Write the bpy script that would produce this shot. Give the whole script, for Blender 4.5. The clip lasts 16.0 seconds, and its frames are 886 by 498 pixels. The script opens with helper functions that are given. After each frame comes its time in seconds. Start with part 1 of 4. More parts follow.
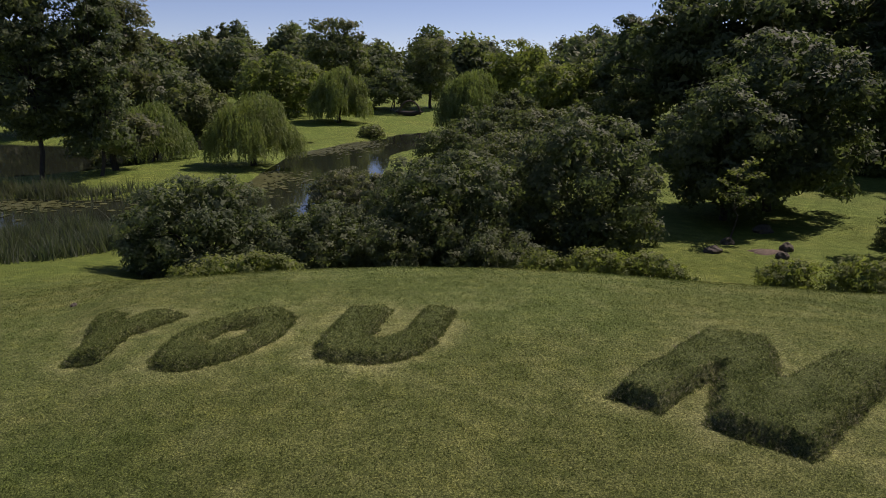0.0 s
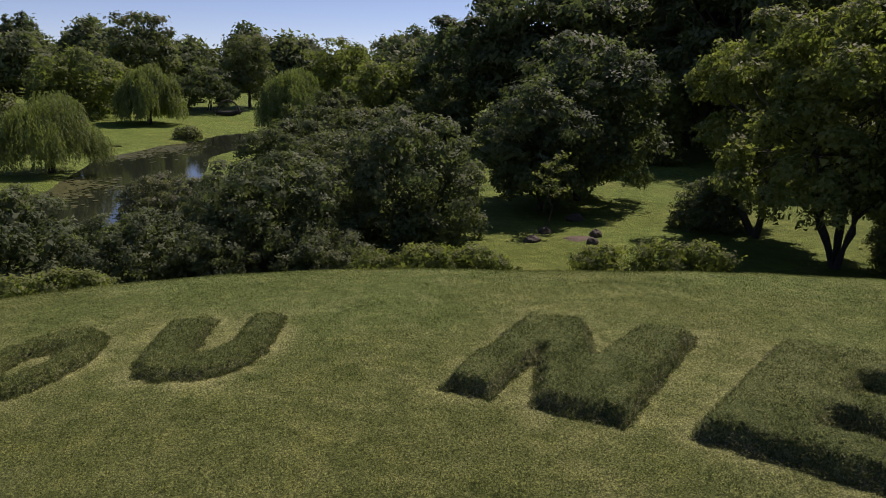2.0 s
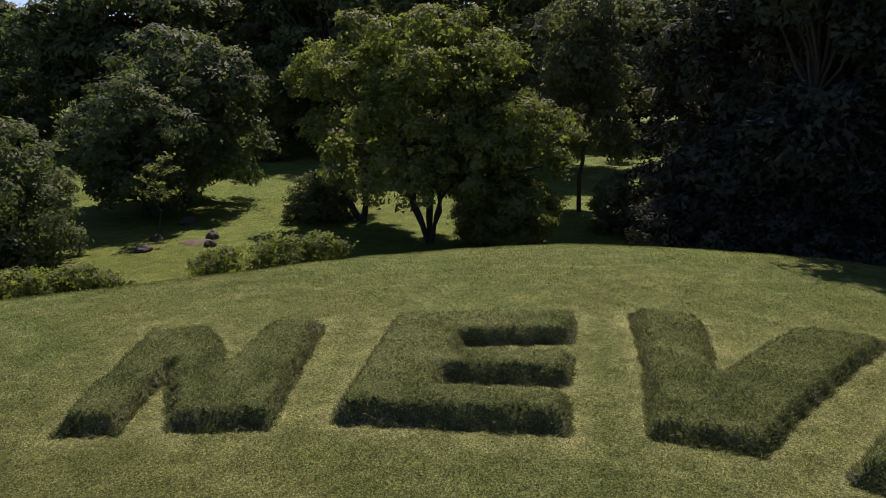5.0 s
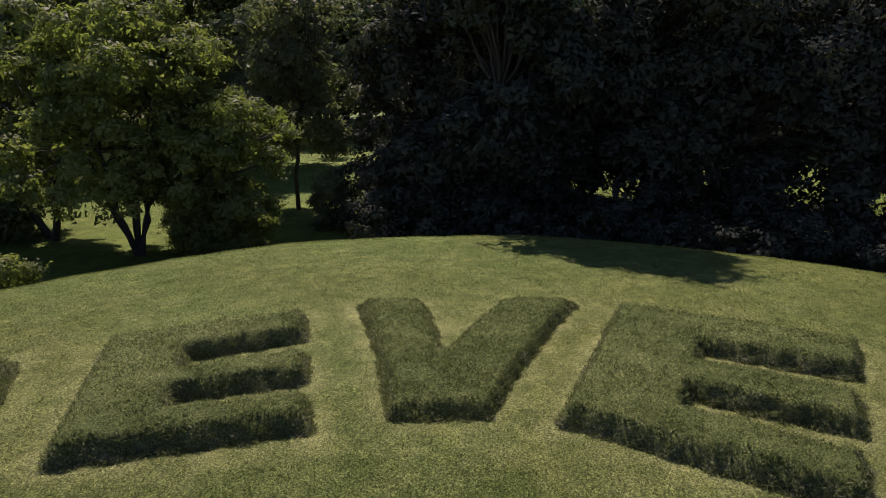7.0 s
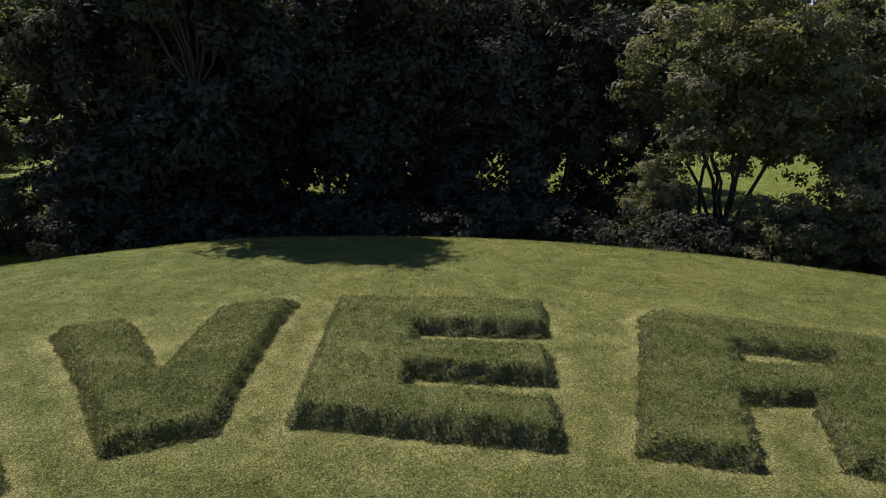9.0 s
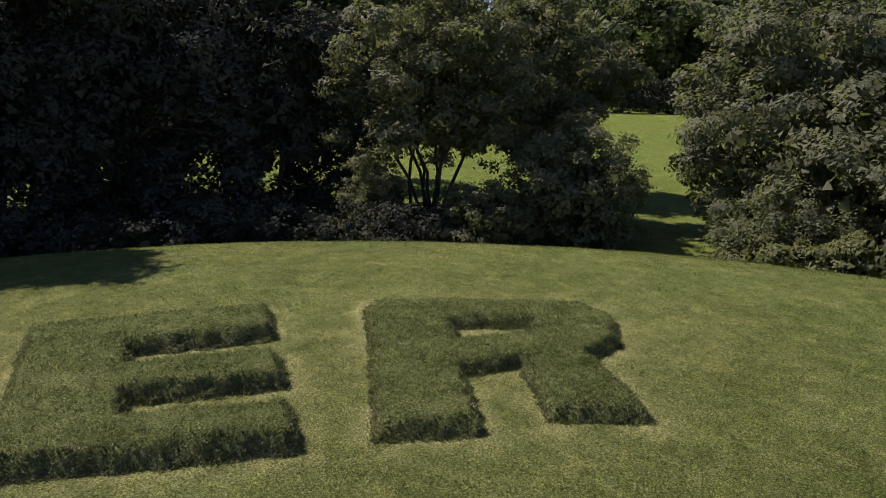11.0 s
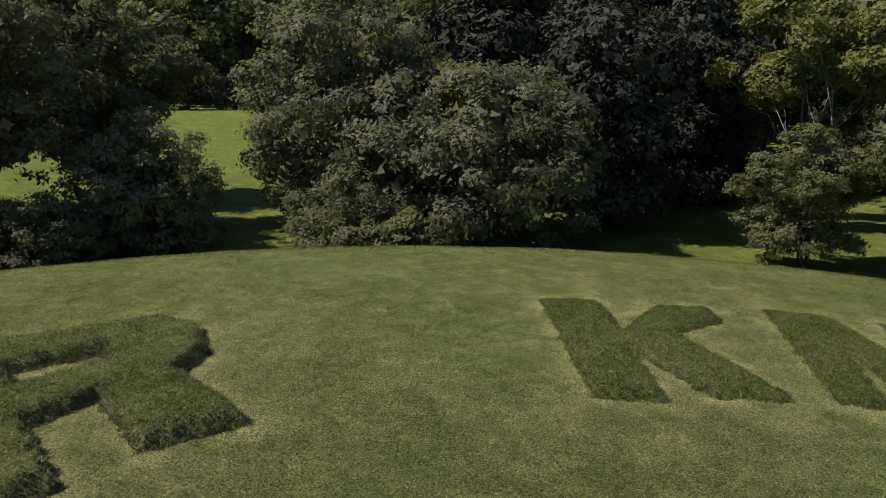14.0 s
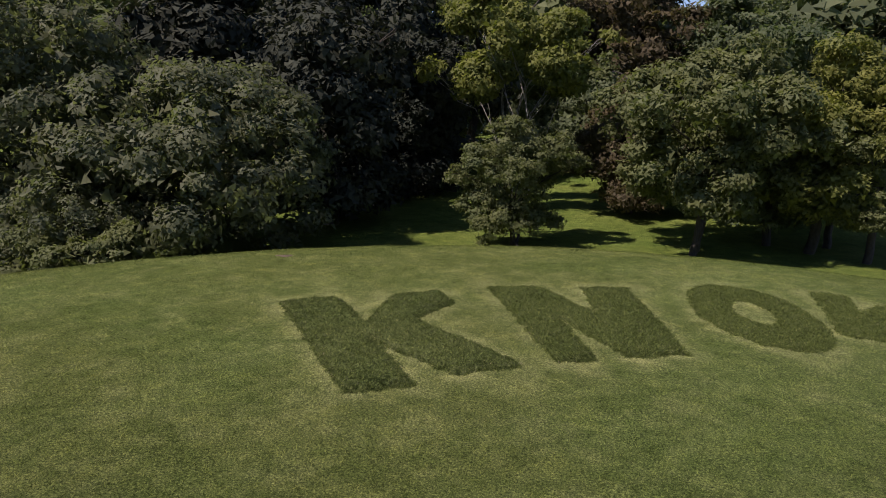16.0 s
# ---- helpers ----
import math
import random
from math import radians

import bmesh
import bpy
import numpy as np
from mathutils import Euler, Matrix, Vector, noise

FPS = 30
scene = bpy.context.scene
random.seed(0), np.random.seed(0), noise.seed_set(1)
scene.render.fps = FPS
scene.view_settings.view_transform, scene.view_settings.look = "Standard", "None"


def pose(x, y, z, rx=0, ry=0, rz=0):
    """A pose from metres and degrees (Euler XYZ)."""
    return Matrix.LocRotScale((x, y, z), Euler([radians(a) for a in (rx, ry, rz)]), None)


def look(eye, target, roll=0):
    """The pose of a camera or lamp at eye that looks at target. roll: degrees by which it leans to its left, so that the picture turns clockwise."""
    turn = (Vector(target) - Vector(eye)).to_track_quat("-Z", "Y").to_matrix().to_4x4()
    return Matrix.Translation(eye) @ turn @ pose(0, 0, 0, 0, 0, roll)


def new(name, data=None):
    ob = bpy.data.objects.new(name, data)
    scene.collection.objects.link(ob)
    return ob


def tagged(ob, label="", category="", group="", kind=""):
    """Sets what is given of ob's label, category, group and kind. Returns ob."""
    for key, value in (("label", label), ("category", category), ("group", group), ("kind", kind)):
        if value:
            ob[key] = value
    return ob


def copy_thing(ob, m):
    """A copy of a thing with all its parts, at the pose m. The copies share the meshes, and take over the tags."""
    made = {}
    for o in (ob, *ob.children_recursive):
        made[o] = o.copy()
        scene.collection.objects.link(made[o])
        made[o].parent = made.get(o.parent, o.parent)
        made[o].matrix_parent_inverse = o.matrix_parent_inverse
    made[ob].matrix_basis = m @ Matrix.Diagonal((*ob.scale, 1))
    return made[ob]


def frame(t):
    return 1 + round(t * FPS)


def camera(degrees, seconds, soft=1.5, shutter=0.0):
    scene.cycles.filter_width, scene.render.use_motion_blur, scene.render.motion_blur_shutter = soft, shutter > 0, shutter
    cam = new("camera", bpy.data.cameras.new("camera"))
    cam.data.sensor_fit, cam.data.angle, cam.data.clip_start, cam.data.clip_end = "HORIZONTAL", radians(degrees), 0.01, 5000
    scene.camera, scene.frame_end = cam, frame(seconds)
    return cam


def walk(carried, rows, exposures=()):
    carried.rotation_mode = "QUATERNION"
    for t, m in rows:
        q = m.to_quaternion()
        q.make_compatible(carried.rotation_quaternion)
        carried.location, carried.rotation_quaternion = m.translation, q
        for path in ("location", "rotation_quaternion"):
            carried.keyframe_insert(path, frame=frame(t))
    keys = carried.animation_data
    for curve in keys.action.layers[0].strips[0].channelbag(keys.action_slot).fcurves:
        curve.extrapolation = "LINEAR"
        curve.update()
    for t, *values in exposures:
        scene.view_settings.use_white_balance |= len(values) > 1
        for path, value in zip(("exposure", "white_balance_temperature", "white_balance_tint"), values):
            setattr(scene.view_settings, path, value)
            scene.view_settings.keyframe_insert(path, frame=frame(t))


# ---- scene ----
cam = camera(64.54, 16.0, soft=1.0)
PATH = [
    (0.0, pose(0.00, -0.00, 10.00, 76.19, -0.41, 0.12)),
    (0.5, pose(-0.00, 0.01, 10.02, 76.20, -0.37, -2.78)),
    (1.0, pose(0.00, -0.01, 10.04, 76.17, -0.45, -6.38)),
    (1.5, pose(0.04, -0.02, 10.04, 76.14, -0.45, -9.77)),
    (2.0, pose(0.10, -0.01, 10.04, 76.18, -0.51, -13.90)),
    (2.5, pose(0.14, 0.01, 10.06, 76.17, -0.47, -18.36)),
    (3.0, pose(0.12, 0.01, 10.09, 76.18, -0.62, -23.16)),
    (3.5, pose(0.11, 0.01, 10.10, 76.16, -0.63, -27.73)),
    (4.0, pose(0.12, 0.04, 10.11, 76.19, -0.69, -33.60)),
    (4.2, pose(0.12, 0.05, 10.11, 76.18, -0.73, -35.92)),
    (6.3, pose(0.14, 0.10, 10.12, 76.34, -0.99, -59.76)),
    (6.5, pose(0.15, 0.12, 10.12, 76.32, -0.97, -62.06)),
    (7.0, pose(0.14, 0.10, 10.11, 76.39, -0.80, -67.96)),
    (7.5, pose(0.14, 0.05, 10.11, 76.41, -0.70, -73.52)),
    (8.0, pose(0.12, -0.01, 10.13, 76.47, -0.69, -79.60)),
    (8.5, pose(0.10, -0.03, 10.14, 76.45, -0.61, -85.19)),
    (9.0, pose(0.09, -0.04, 10.16, 76.38, -0.43, -91.25)),
    (9.2, pose(0.10, -0.05, 10.17, 76.35, -0.31, -93.61)),
    (11.3, pose(0.10, -0.13, 10.19, 76.36, -0.59, -117.46)),
    (11.5, pose(0.12, -0.17, 10.19, 76.37, -0.51, -119.68)),
    (12.0, pose(0.11, -0.26, 10.22, 76.35, -0.66, -125.53)),
    (12.5, pose(0.08, -0.35, 10.25, 76.32, -0.57, -130.88)),
    (13.0, pose(0.03, -0.41, 10.24, 76.31, -0.52, -136.72)),
    (13.5, pose(0.01, -0.43, 10.24, 76.29, -0.50, -142.04)),
    (14.0, pose(0.02, -0.46, 10.25, 76.27, -0.41, -147.70)),
    (14.5, pose(0.04, -0.50, 10.25, 76.24, -0.42, -153.01)),
    (15.0, pose(0.04, -0.57, 10.22, 76.23, -0.32, -158.70)),
    (15.5, pose(0.03, -0.61, 10.22, 76.21, -0.25, -164.00)),
    (16.0, pose(0.06, -0.60, 10.23, 76.21, -0.15, -169.68)),
]
walk(cam, PATH, [(0.0, -0.28, 6750, 30), (4.0, -0.04, 6750, 31), (9.0, 0.24, 6650, 31), (16.0, -0.02, 6600, 26)])

# ---- daylight ----
SUN_AZ, SUN_EL = 50.0, 52.0
world = bpy.data.worlds.new("sky")
scene.world = world
world.use_nodes = True
nt = world.node_tree
sky = nt.nodes.new("ShaderNodeTexSky")
sky.sky_type, sky.sun_disc = "NISHITA", False
sky.sun_elevation, sky.sun_rotation = radians(SUN_EL), radians(SUN_AZ)
sky.air_density, sky.dust_density, sky.ozone_density = 1.0, 0.0, 2.0
sky.altitude = 4000
nt.links.new(sky.outputs[0], nt.nodes["Background"].inputs[0])
nt.nodes["Background"].inputs[1].default_value = 0.112
sun = new("sun", bpy.data.lights.new("sun", "SUN"))
sun.data.energy, sun.data.angle, sun.data.color = 5.0, radians(0.6), (1.0, 0.95, 0.86)
toward = Vector((math.sin(radians(SUN_AZ)) * math.cos(radians(SUN_EL)), math.cos(radians(SUN_AZ)) * math.cos(radians(SUN_EL)), math.sin(radians(SUN_EL))))
sun.matrix_world = look(toward * 200, (0, 0, 0))

# ---- materials ----
def material(name):
    m = bpy.data.materials.new(name)
    m.use_nodes = True
    t = m.node_tree
    return m, t, t.nodes, t.links, t.nodes["Principled BSDF"]


def noise_node(nodes, links, scale, detail=4, rough=0.6, coords=None):
    n = nodes.new("ShaderNodeTexNoise")
    n.inputs["Scale"].default_value, n.inputs["Detail"].default_value, n.inputs["Roughness"].default_value = scale, detail, rough
    if coords is not None:
        links.new(coords, n.inputs["Vector"])
    return n.outputs["Fac"]


def ramp_node(nodes, links, fac, stops):
    r = nodes.new("ShaderNodeValToRGB")
    e = r.color_ramp.elements
    while len(e) < len(stops):
        e.new(0.5)
    for k, (pos, col) in zip(e, stops):
        k.position, k.color = pos, (*col, 1)
    links.new(fac, r.inputs[0])
    return r.outputs[0]


def mix_node(nodes, links, fac, a, b, mode="MIX"):
    n = nodes.new("ShaderNodeMix")
    n.data_type, n.blend_type = "RGBA", mode
    for socket, value in ((n.inputs["Factor"], fac), (n.inputs[6], a), (n.inputs[7], b)):
        if isinstance(value, (int, float)):
            socket.default_value = value
        elif isinstance(value, tuple):
            socket.default_value = (*value, 1)
        else:
            links.new(value, socket)
    return n.outputs[2]


LAWN_TONES = ((0.097, 0.131, 0.036), (0.135, 0.170, 0.052), (0.190, 0.223, 0.079), (0.33, 0.348, 0.152))


def grass_material(name, dark, mid, pale, dry, blades):
    """Turf: patches of three greens, straw-coloured wear where the mesh attribute 'wear' says that it was cut short."""
    m, t, nodes, links, p = material(name)
    co = nodes.new("ShaderNodeTexCoord").outputs["Object"]
    broad = ramp_node(nodes, links, noise_node(nodes, links, 0.35, 5, 0.65, co), ((0.38, dark), (0.50, mid), (0.62, pale)))
    fine = noise_node(nodes, links, 2.6, 6, 0.7, co)
    tone = mix_node(nodes, links, 0.55, broad, ramp_node(nodes, links, fine, ((0.36, dark), (0.5, mid), (0.66, pale))))
    tone = mix_node(nodes, links, 0.9 if name.startswith("turf") else 0.0, tone, ramp_node(nodes, links, noise_node(nodes, links, 0.11, 4, 0.6, co), ((0.42, (0.94, 1.02, 0.97)), (0.60, (1.03, 1.0, 0.98)))), "MULTIPLY")
    cut_back = nodes.new("ShaderNodeAttribute")
    cut_back.attribute_name = "cut_back"
    if name.startswith("long"):
        tone = mix_node(nodes, links, cut_back.outputs["Fac"], tone, LAWN_TONES[1])
    wear = nodes.new("ShaderNodeAttribute")
    wear.attribute_name = "wear"
    patch = nodes.new("ShaderNodeMath")
    patch.operation = "MULTIPLY"
    links.new(wear.outputs["Fac"], patch.inputs[0])
    links.new(ramp_node(nodes, links, noise_node(nodes, links, 1.4, 5, 0.7, co), ((0.36, (0.25, 0.25, 0.25)), (0.6, (1, 1, 1)))), patch.inputs[1])
    tone = mix_node(nodes, links, patch.outputs[0], tone, dry)
    drag = nodes.new("ShaderNodeMapping")
    drag.inputs["Rotation"].default_value = (0, 0, 0.9)
    drag.inputs["Scale"].default_value = (1.5, 1.9, 1.0)
    links.new(co, drag.inputs[0])
    scuff = ramp_node(nodes, links, noise_node(nodes, links, 0.75, 5, 0.62, drag.outputs[0]), ((0.40, (0.86, 0.89, 0.84)), (0.52, (1.0, 1.0, 1.0)), (0.64, (1.20, 1.16, 1.12))))
    if name.startswith("turf"):
        tone = mix_node(nodes, links, 1.0, tone, scuff, "MULTIPLY")
    thin_turf = ramp_node(nodes, links, noise_node(nodes, links, 0.8, 7, 0.72, co), ((0.50, (0, 0, 0)), (0.72, (0.36, 0.36, 0.36))))
    on_mound_only = nodes.new("ShaderNodeAttribute")
    on_mound_only.attribute_name = "mound_mask"
    # Off the mound, a yellow-green tint paints in sun shining through the grass.
    tone = mix_node(nodes, links, on_mound_only.outputs["Fac"], mix_node(nodes, links, 1.0, tone, (0.93, 0.98, 0.76), "MULTIPLY"), tone) if name == "turf" else tone
    tone = mix_node(nodes, links, mix_node(nodes, links, 1.0, thin_turf, on_mound_only.outputs["Color"], "MULTIPLY"), tone, dry)
    out = nodes["Material Output"].inputs[0]
    if blades:
        island = nodes.new("ShaderNodeNewGeometry").outputs["Random Per Island"]
        tone = mix_node(nodes, links, 0.8, tone, ramp_node(nodes, links, island, ((0.0, (0.45, 0.5, 0.4)), (0.5, (0.95, 0.95, 0.9)), (0.8, (1.45, 1.4, 1.2)), (1.0, (2.5, 2.3, 1.9)))), "MULTIPLY")
        thin = nodes.new("ShaderNodeBsdfTranslucent")
        links.new(tone, thin.inputs[0])
        both = nodes.new("ShaderNodeMixShader")
        both.inputs[0].default_value = 0.5
        links.new(p.outputs[0], both.inputs[1])
        links.new(thin.outputs[0], both.inputs[2])
        links.new(both.outputs[0], out)
    else:
        cells = nodes.new("ShaderNodeTexVoronoi")
        cells.inputs["Scale"].default_value, cells.inputs["Randomness"].default_value = 31, 1.0
        wander = nodes.new("ShaderNodeVectorMath")
        wander.operation = "MULTIPLY_ADD"
        soft = nodes.new("ShaderNodeTexNoise")
        soft.inputs["Scale"].default_value, soft.inputs["Detail"].default_value = 25, 3
        links.new(co, soft.inputs["Vector"])
        links.new(soft.outputs["Color"], wander.inputs[0])
        wander.inputs[1].default_value = (0.06, 0.06, 0.06)
        links.new(co, wander.inputs[2])
        links.new(wander.outputs[0], cells.inputs["Vector"])
        tufts = nodes.new("ShaderNodeMath")
        tufts.operation = "MULTIPLY_ADD"
        links.new(cells.outputs["Distance"], tufts.inputs[0])
        tufts.inputs[1].default_value = -0.13
        links.new(noise_node(nodes, links, 23, 8, 0.88, co), tufts.inputs[2])
        lift = nodes.new("ShaderNodeMath")
        lift.operation = "ADD"
        links.new(tufts.outputs[0], lift.inputs[0])
        lift.inputs[1].default_value = 0.06
        grain = lift.outputs[0]
        # Grain also paints shade into the gaps between tufts and lightens their tips.
        tone = mix_node(nodes, links, 0.9, tone, ramp_node(nodes, links, grain, ((0.38, (0.22, 0.26, 0.20)), (0.5, (0.95, 0.95, 0.9)), (0.61, (2.4, 2.3, 2.0)))), "MULTIPLY")
        bump = nodes.new("ShaderNodeBump")
        bump.inputs["Strength"].default_value, bump.inputs["Distance"].default_value = 1.0, 0.08
        links.new(grain, bump.inputs["Height"])
        links.new(bump.outputs[0], p.inputs["Normal"])
    links.new(tone, p.inputs["Base Color"])
    p.inputs["Roughness"].default_value = 0.75
    p.inputs["Specular IOR Level"].default_value = 0.05
    return m


TALL_TONES = ((0.082, 0.112, 0.037), (0.120, 0.152, 0.052), (0.178, 0.208, 0.080), (0.27, 0.265, 0.19))
LAWN = grass_material("turf", *LAWN_TONES, False)
LAWN_BLADE = grass_material("turf blades", *LAWN_TONES, True)
TALL = grass_material("long grass thatch", *TALL_TONES, False)
TALL_BLADE = grass_material("long grass blades", *TALL_TONES, True)


def leaf_material(name, dark, light, glow, gloss=0.65, sheer=0.36, shine=0.2):
    """Leaves: each with a tone of its own, thin enough to let some sun through."""
    m, t, nodes, links, p = material(name)
    island = nodes.new("ShaderNodeNewGeometry").outputs["Random Per Island"]
    thing = nodes.new("ShaderNodeObjectInfo").outputs["Random"]
    tone = ramp_node(nodes, links, island, ((0.0, tuple(0.55 * a + 0.45 * b for a, b in zip(dark, light))), (0.8, light), (1.0, tuple(min(1, c * 1.12) for c in light))))
    co = nodes.new("ShaderNodeTexCoord").outputs["Object"]
    tone = mix_node(nodes, links, 0.6, tone, ramp_node(nodes, links, noise_node(nodes, links, 0.55, 3, 0.6, co), ((0.3, (0.6, 0.68, 0.7)), (0.7, (1.25, 1.15, 1.0)))), "MULTIPLY")
    tone = mix_node(nodes, links, 0.35, tone, ramp_node(nodes, links, thing, ((0, (0.75, 0.85, 0.8)), (1, (1.2, 1.1, 1.0)))), "MULTIPLY")
    links.new(tone, p.inputs["Base Color"])
    p.inputs["Roughness"].default_value = gloss
    p.inputs["Specular IOR Level"].default_value = shine
    thin = nodes.new("ShaderNodeBsdfTranslucent")
    links.new(mix_node(nodes, links, 1.0, tone, glow, "MULTIPLY"), thin.inputs[0])
    mix = nodes.new("ShaderNodeMixShader")
    mix.inputs[0].default_value = sheer
    links.new(p.outputs[0], mix.inputs[1])
    links.new(thin.outputs[0], mix.inputs[2])
    links.new(mix.outputs[0], nodes["Material Output"].inputs[0])
    return m


GLOW = (1.3, 1.5, 0.75)
DARK = leaf_material("dark leaves", (0.066, 0.086, 0.048), (0.146, 0.174, 0.094), GLOW, sheer=0.40)
# Very dark leaves: the shade over these trees and hedge is painted in.
SHADED = leaf_material("leaves darkened for shade", (0.032, 0.036, 0.028), (0.066, 0.073, 0.059), GLOW, 0.9, 0.10, 0.05)
GREEN = leaf_material("green leaves", (0.068, 0.086, 0.042), (0.150, 0.176, 0.088), GLOW)
FRESH = leaf_material("fresh leaves", (0.084, 0.104, 0.036), (0.205, 0.236, 0.086), (1.4, 1.6, 0.75), sheer=0.46)
LIME = leaf_material("yellowing leaves", (0.094, 0.108, 0.030), (0.220, 0.228, 0.066), GLOW)
OLIVE = leaf_material("olive leaves", (0.076, 0.090, 0.038), (0.168, 0.186, 0.084), GLOW)
GREY = leaf_material("grey-green leaves", (0.084, 0.092, 0.060), (0.176, 0.187, 0.112), GLOW, 0.6, 0.40)
RUST = leaf_material("brownish leaves", (0.066, 0.052, 0.032), (0.132, 0.104, 0.062), GLOW)
WEEP = leaf_material("willow leaves", (0.100, 0.134, 0.044), (0.220, 0.264, 0.104), GLOW)
REED = leaf_material("reed leaves", (0.052, 0.064, 0.044), (0.112, 0.130, 0.086), GLOW)
PAD = leaf_material("lily pads", (0.080, 0.100, 0.035), (0.180, 0.190, 0.085), (0.3, 0.3, 0.1), 0.4)


def bark_material(name, dark, light):
    m, t, nodes, links, p = material(name)
    co = nodes.new("ShaderNodeTexCoord").outputs["Object"]
    stretch = nodes.new("ShaderNodeMapping")
    stretch.inputs["Scale"].default_value = (6, 6, 1.2)
    links.new(co, stretch.inputs[0])
    grain = noise_node(nodes, links, 2.0, 6, 0.7, stretch.outputs[0])
    links.new(ramp_node(nodes, links, grain, ((0.3, dark), (0.7, light))), p.inputs["Base Color"])
    bump = nodes.new("ShaderNodeBump")
    bump.inputs["Strength"].default_value, bump.inputs["Distance"].default_value = 0.8, 0.06
    links.new(grain, bump.inputs["Height"])
    links.new(bump.outputs[0], p.inputs["Normal"])
    p.inputs["Roughness"].default_value = 0.9
    return m


BARK = bark_material("bark", (0.020, 0.017, 0.013), (0.075, 0.062, 0.048))
TAN_BARK = bark_material("tan bark", (0.10, 0.085, 0.055), (0.24, 0.21, 0.14))
PALE_BARK = bark_material("pale bark", (0.16, 0.145, 0.12), (0.42, 0.39, 0.34))
STONE = bark_material("field stone", (0.034, 0.028, 0.020), (0.13, 0.108, 0.078))
SOIL = bark_material("bare soil", (0.07, 0.05, 0.033), (0.20, 0.15, 0.10))
OLD_WOOD = bark_material("dark weathered timber", (0.018, 0.014, 0.011), (0.06, 0.05, 0.04))
STEEL = bark_material("weathered steel", (0.05, 0.035, 0.03), (0.10, 0.075, 0.06))


def water_material():
    m, t, nodes, links, p = material("pond water")
    p.inputs["Base Color"].default_value = (0.020, 0.024, 0.016, 1)
    p.inputs["Roughness"].default_value = 0.04
    p.inputs["IOR"].default_value = 1.33
    p.inputs["Specular IOR Level"].default_value = 0.6
    co = nodes.new("ShaderNodeTexCoord").outputs["Object"]
    bump = nodes.new("ShaderNodeBump")
    bump.inputs["Strength"].default_value, bump.inputs["Distance"].default_value = 0.12, 0.03
    links.new(noise_node(nodes, links, 1.5, 4, 0.6, co), bump.inputs["Height"])
    links.new(bump.outputs[0], p.inputs["Normal"])
    return m


WATER = water_material()


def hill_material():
    m, t, nodes, links, p = material("hillside with painted haze")
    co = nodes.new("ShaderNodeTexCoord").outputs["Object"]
    # The haze of distance is painted in as a blue-grey base colour.
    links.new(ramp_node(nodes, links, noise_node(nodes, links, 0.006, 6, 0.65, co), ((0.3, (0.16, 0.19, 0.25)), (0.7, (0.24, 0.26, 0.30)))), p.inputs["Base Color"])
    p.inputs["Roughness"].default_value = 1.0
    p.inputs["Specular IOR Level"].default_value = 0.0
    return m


HAZED_HILL = hill_material()


# ---- terrain: one height function for the whole place ----
MOUND_TOP = 4.25


def smooth(a, b, x):
    k = np.clip((np.asarray(x, float) - a) / (b - a), 0, 1)
    return k * k * (3 - 2 * k)


def wobble(x, y, scale, seed=0):
    """Soft irregular waves between about -1 and 1."""
    r = np.random.RandomState(seed)
    total = np.zeros(np.shape(x))
    for k in range(5):
        a, f, p = r.rand() * 6.28, (0.6 + 0.9 * r.rand()) / scale, r.rand() * 6.28
        total = total + np.sin((x * np.cos(a) + y * np.sin(a)) * f * 6.28 + p)
    return total / 3.0


# water: lines of (x, y, half width)
CHANNEL = ((-60, 42, 15), (-31, 45, 12), (-18, 53, 7.3), (-13, 66, 6.5), (-13, 91, 7), (-8, 108, 5.5), (-3, 127, 3.5), (10, 140, 3))
POND = ((-95, 84, 20), (-60, 83, 19), (-48, 81, 14), (-42, 100, 10), (-26, 107, 7))


def lake_distance(x, y):
    """Metres from the shore, below zero on the water."""
    best = np.full(np.shape(x), 1e9)
    for line in (CHANNEL, POND):
        for (x0, y0, w0), (x1, y1, w1) in zip(line, line[1:]):
            dx, dy = x1 - x0, y1 - y0
            k = np.clip(((x - x0) * dx + (y - y0) * dy) / (dx * dx + dy * dy), 0, 1)
            best = np.minimum(best, np.hypot(x - x0 - k * dx, y - y0 - k * dy) - (w0 + k * (w1 - w0)))
    return best + 0.8 * wobble(x, y, 14, 3)


CREST_AZ = (-180, -157, -120, -60, -25, 20, 30, 44, 55, 75, 95, 120, 150, 180)
CREST_EL = (13.0, 13.2, 14.0, 15.0, 15.5, 15.6, 15.1, 13.9, 12.95, 12.25, 12.6, 13.0, 13.1, 13.0)
CREST_K = 1.305


def mound_shape(u, p):
    return 1 / (1 + u ** p)


def crest_radius(az):
    el = np.interp(az, CREST_AZ, CREST_EL)
    return CREST_K * 5.85 / np.tan(np.radians(el))


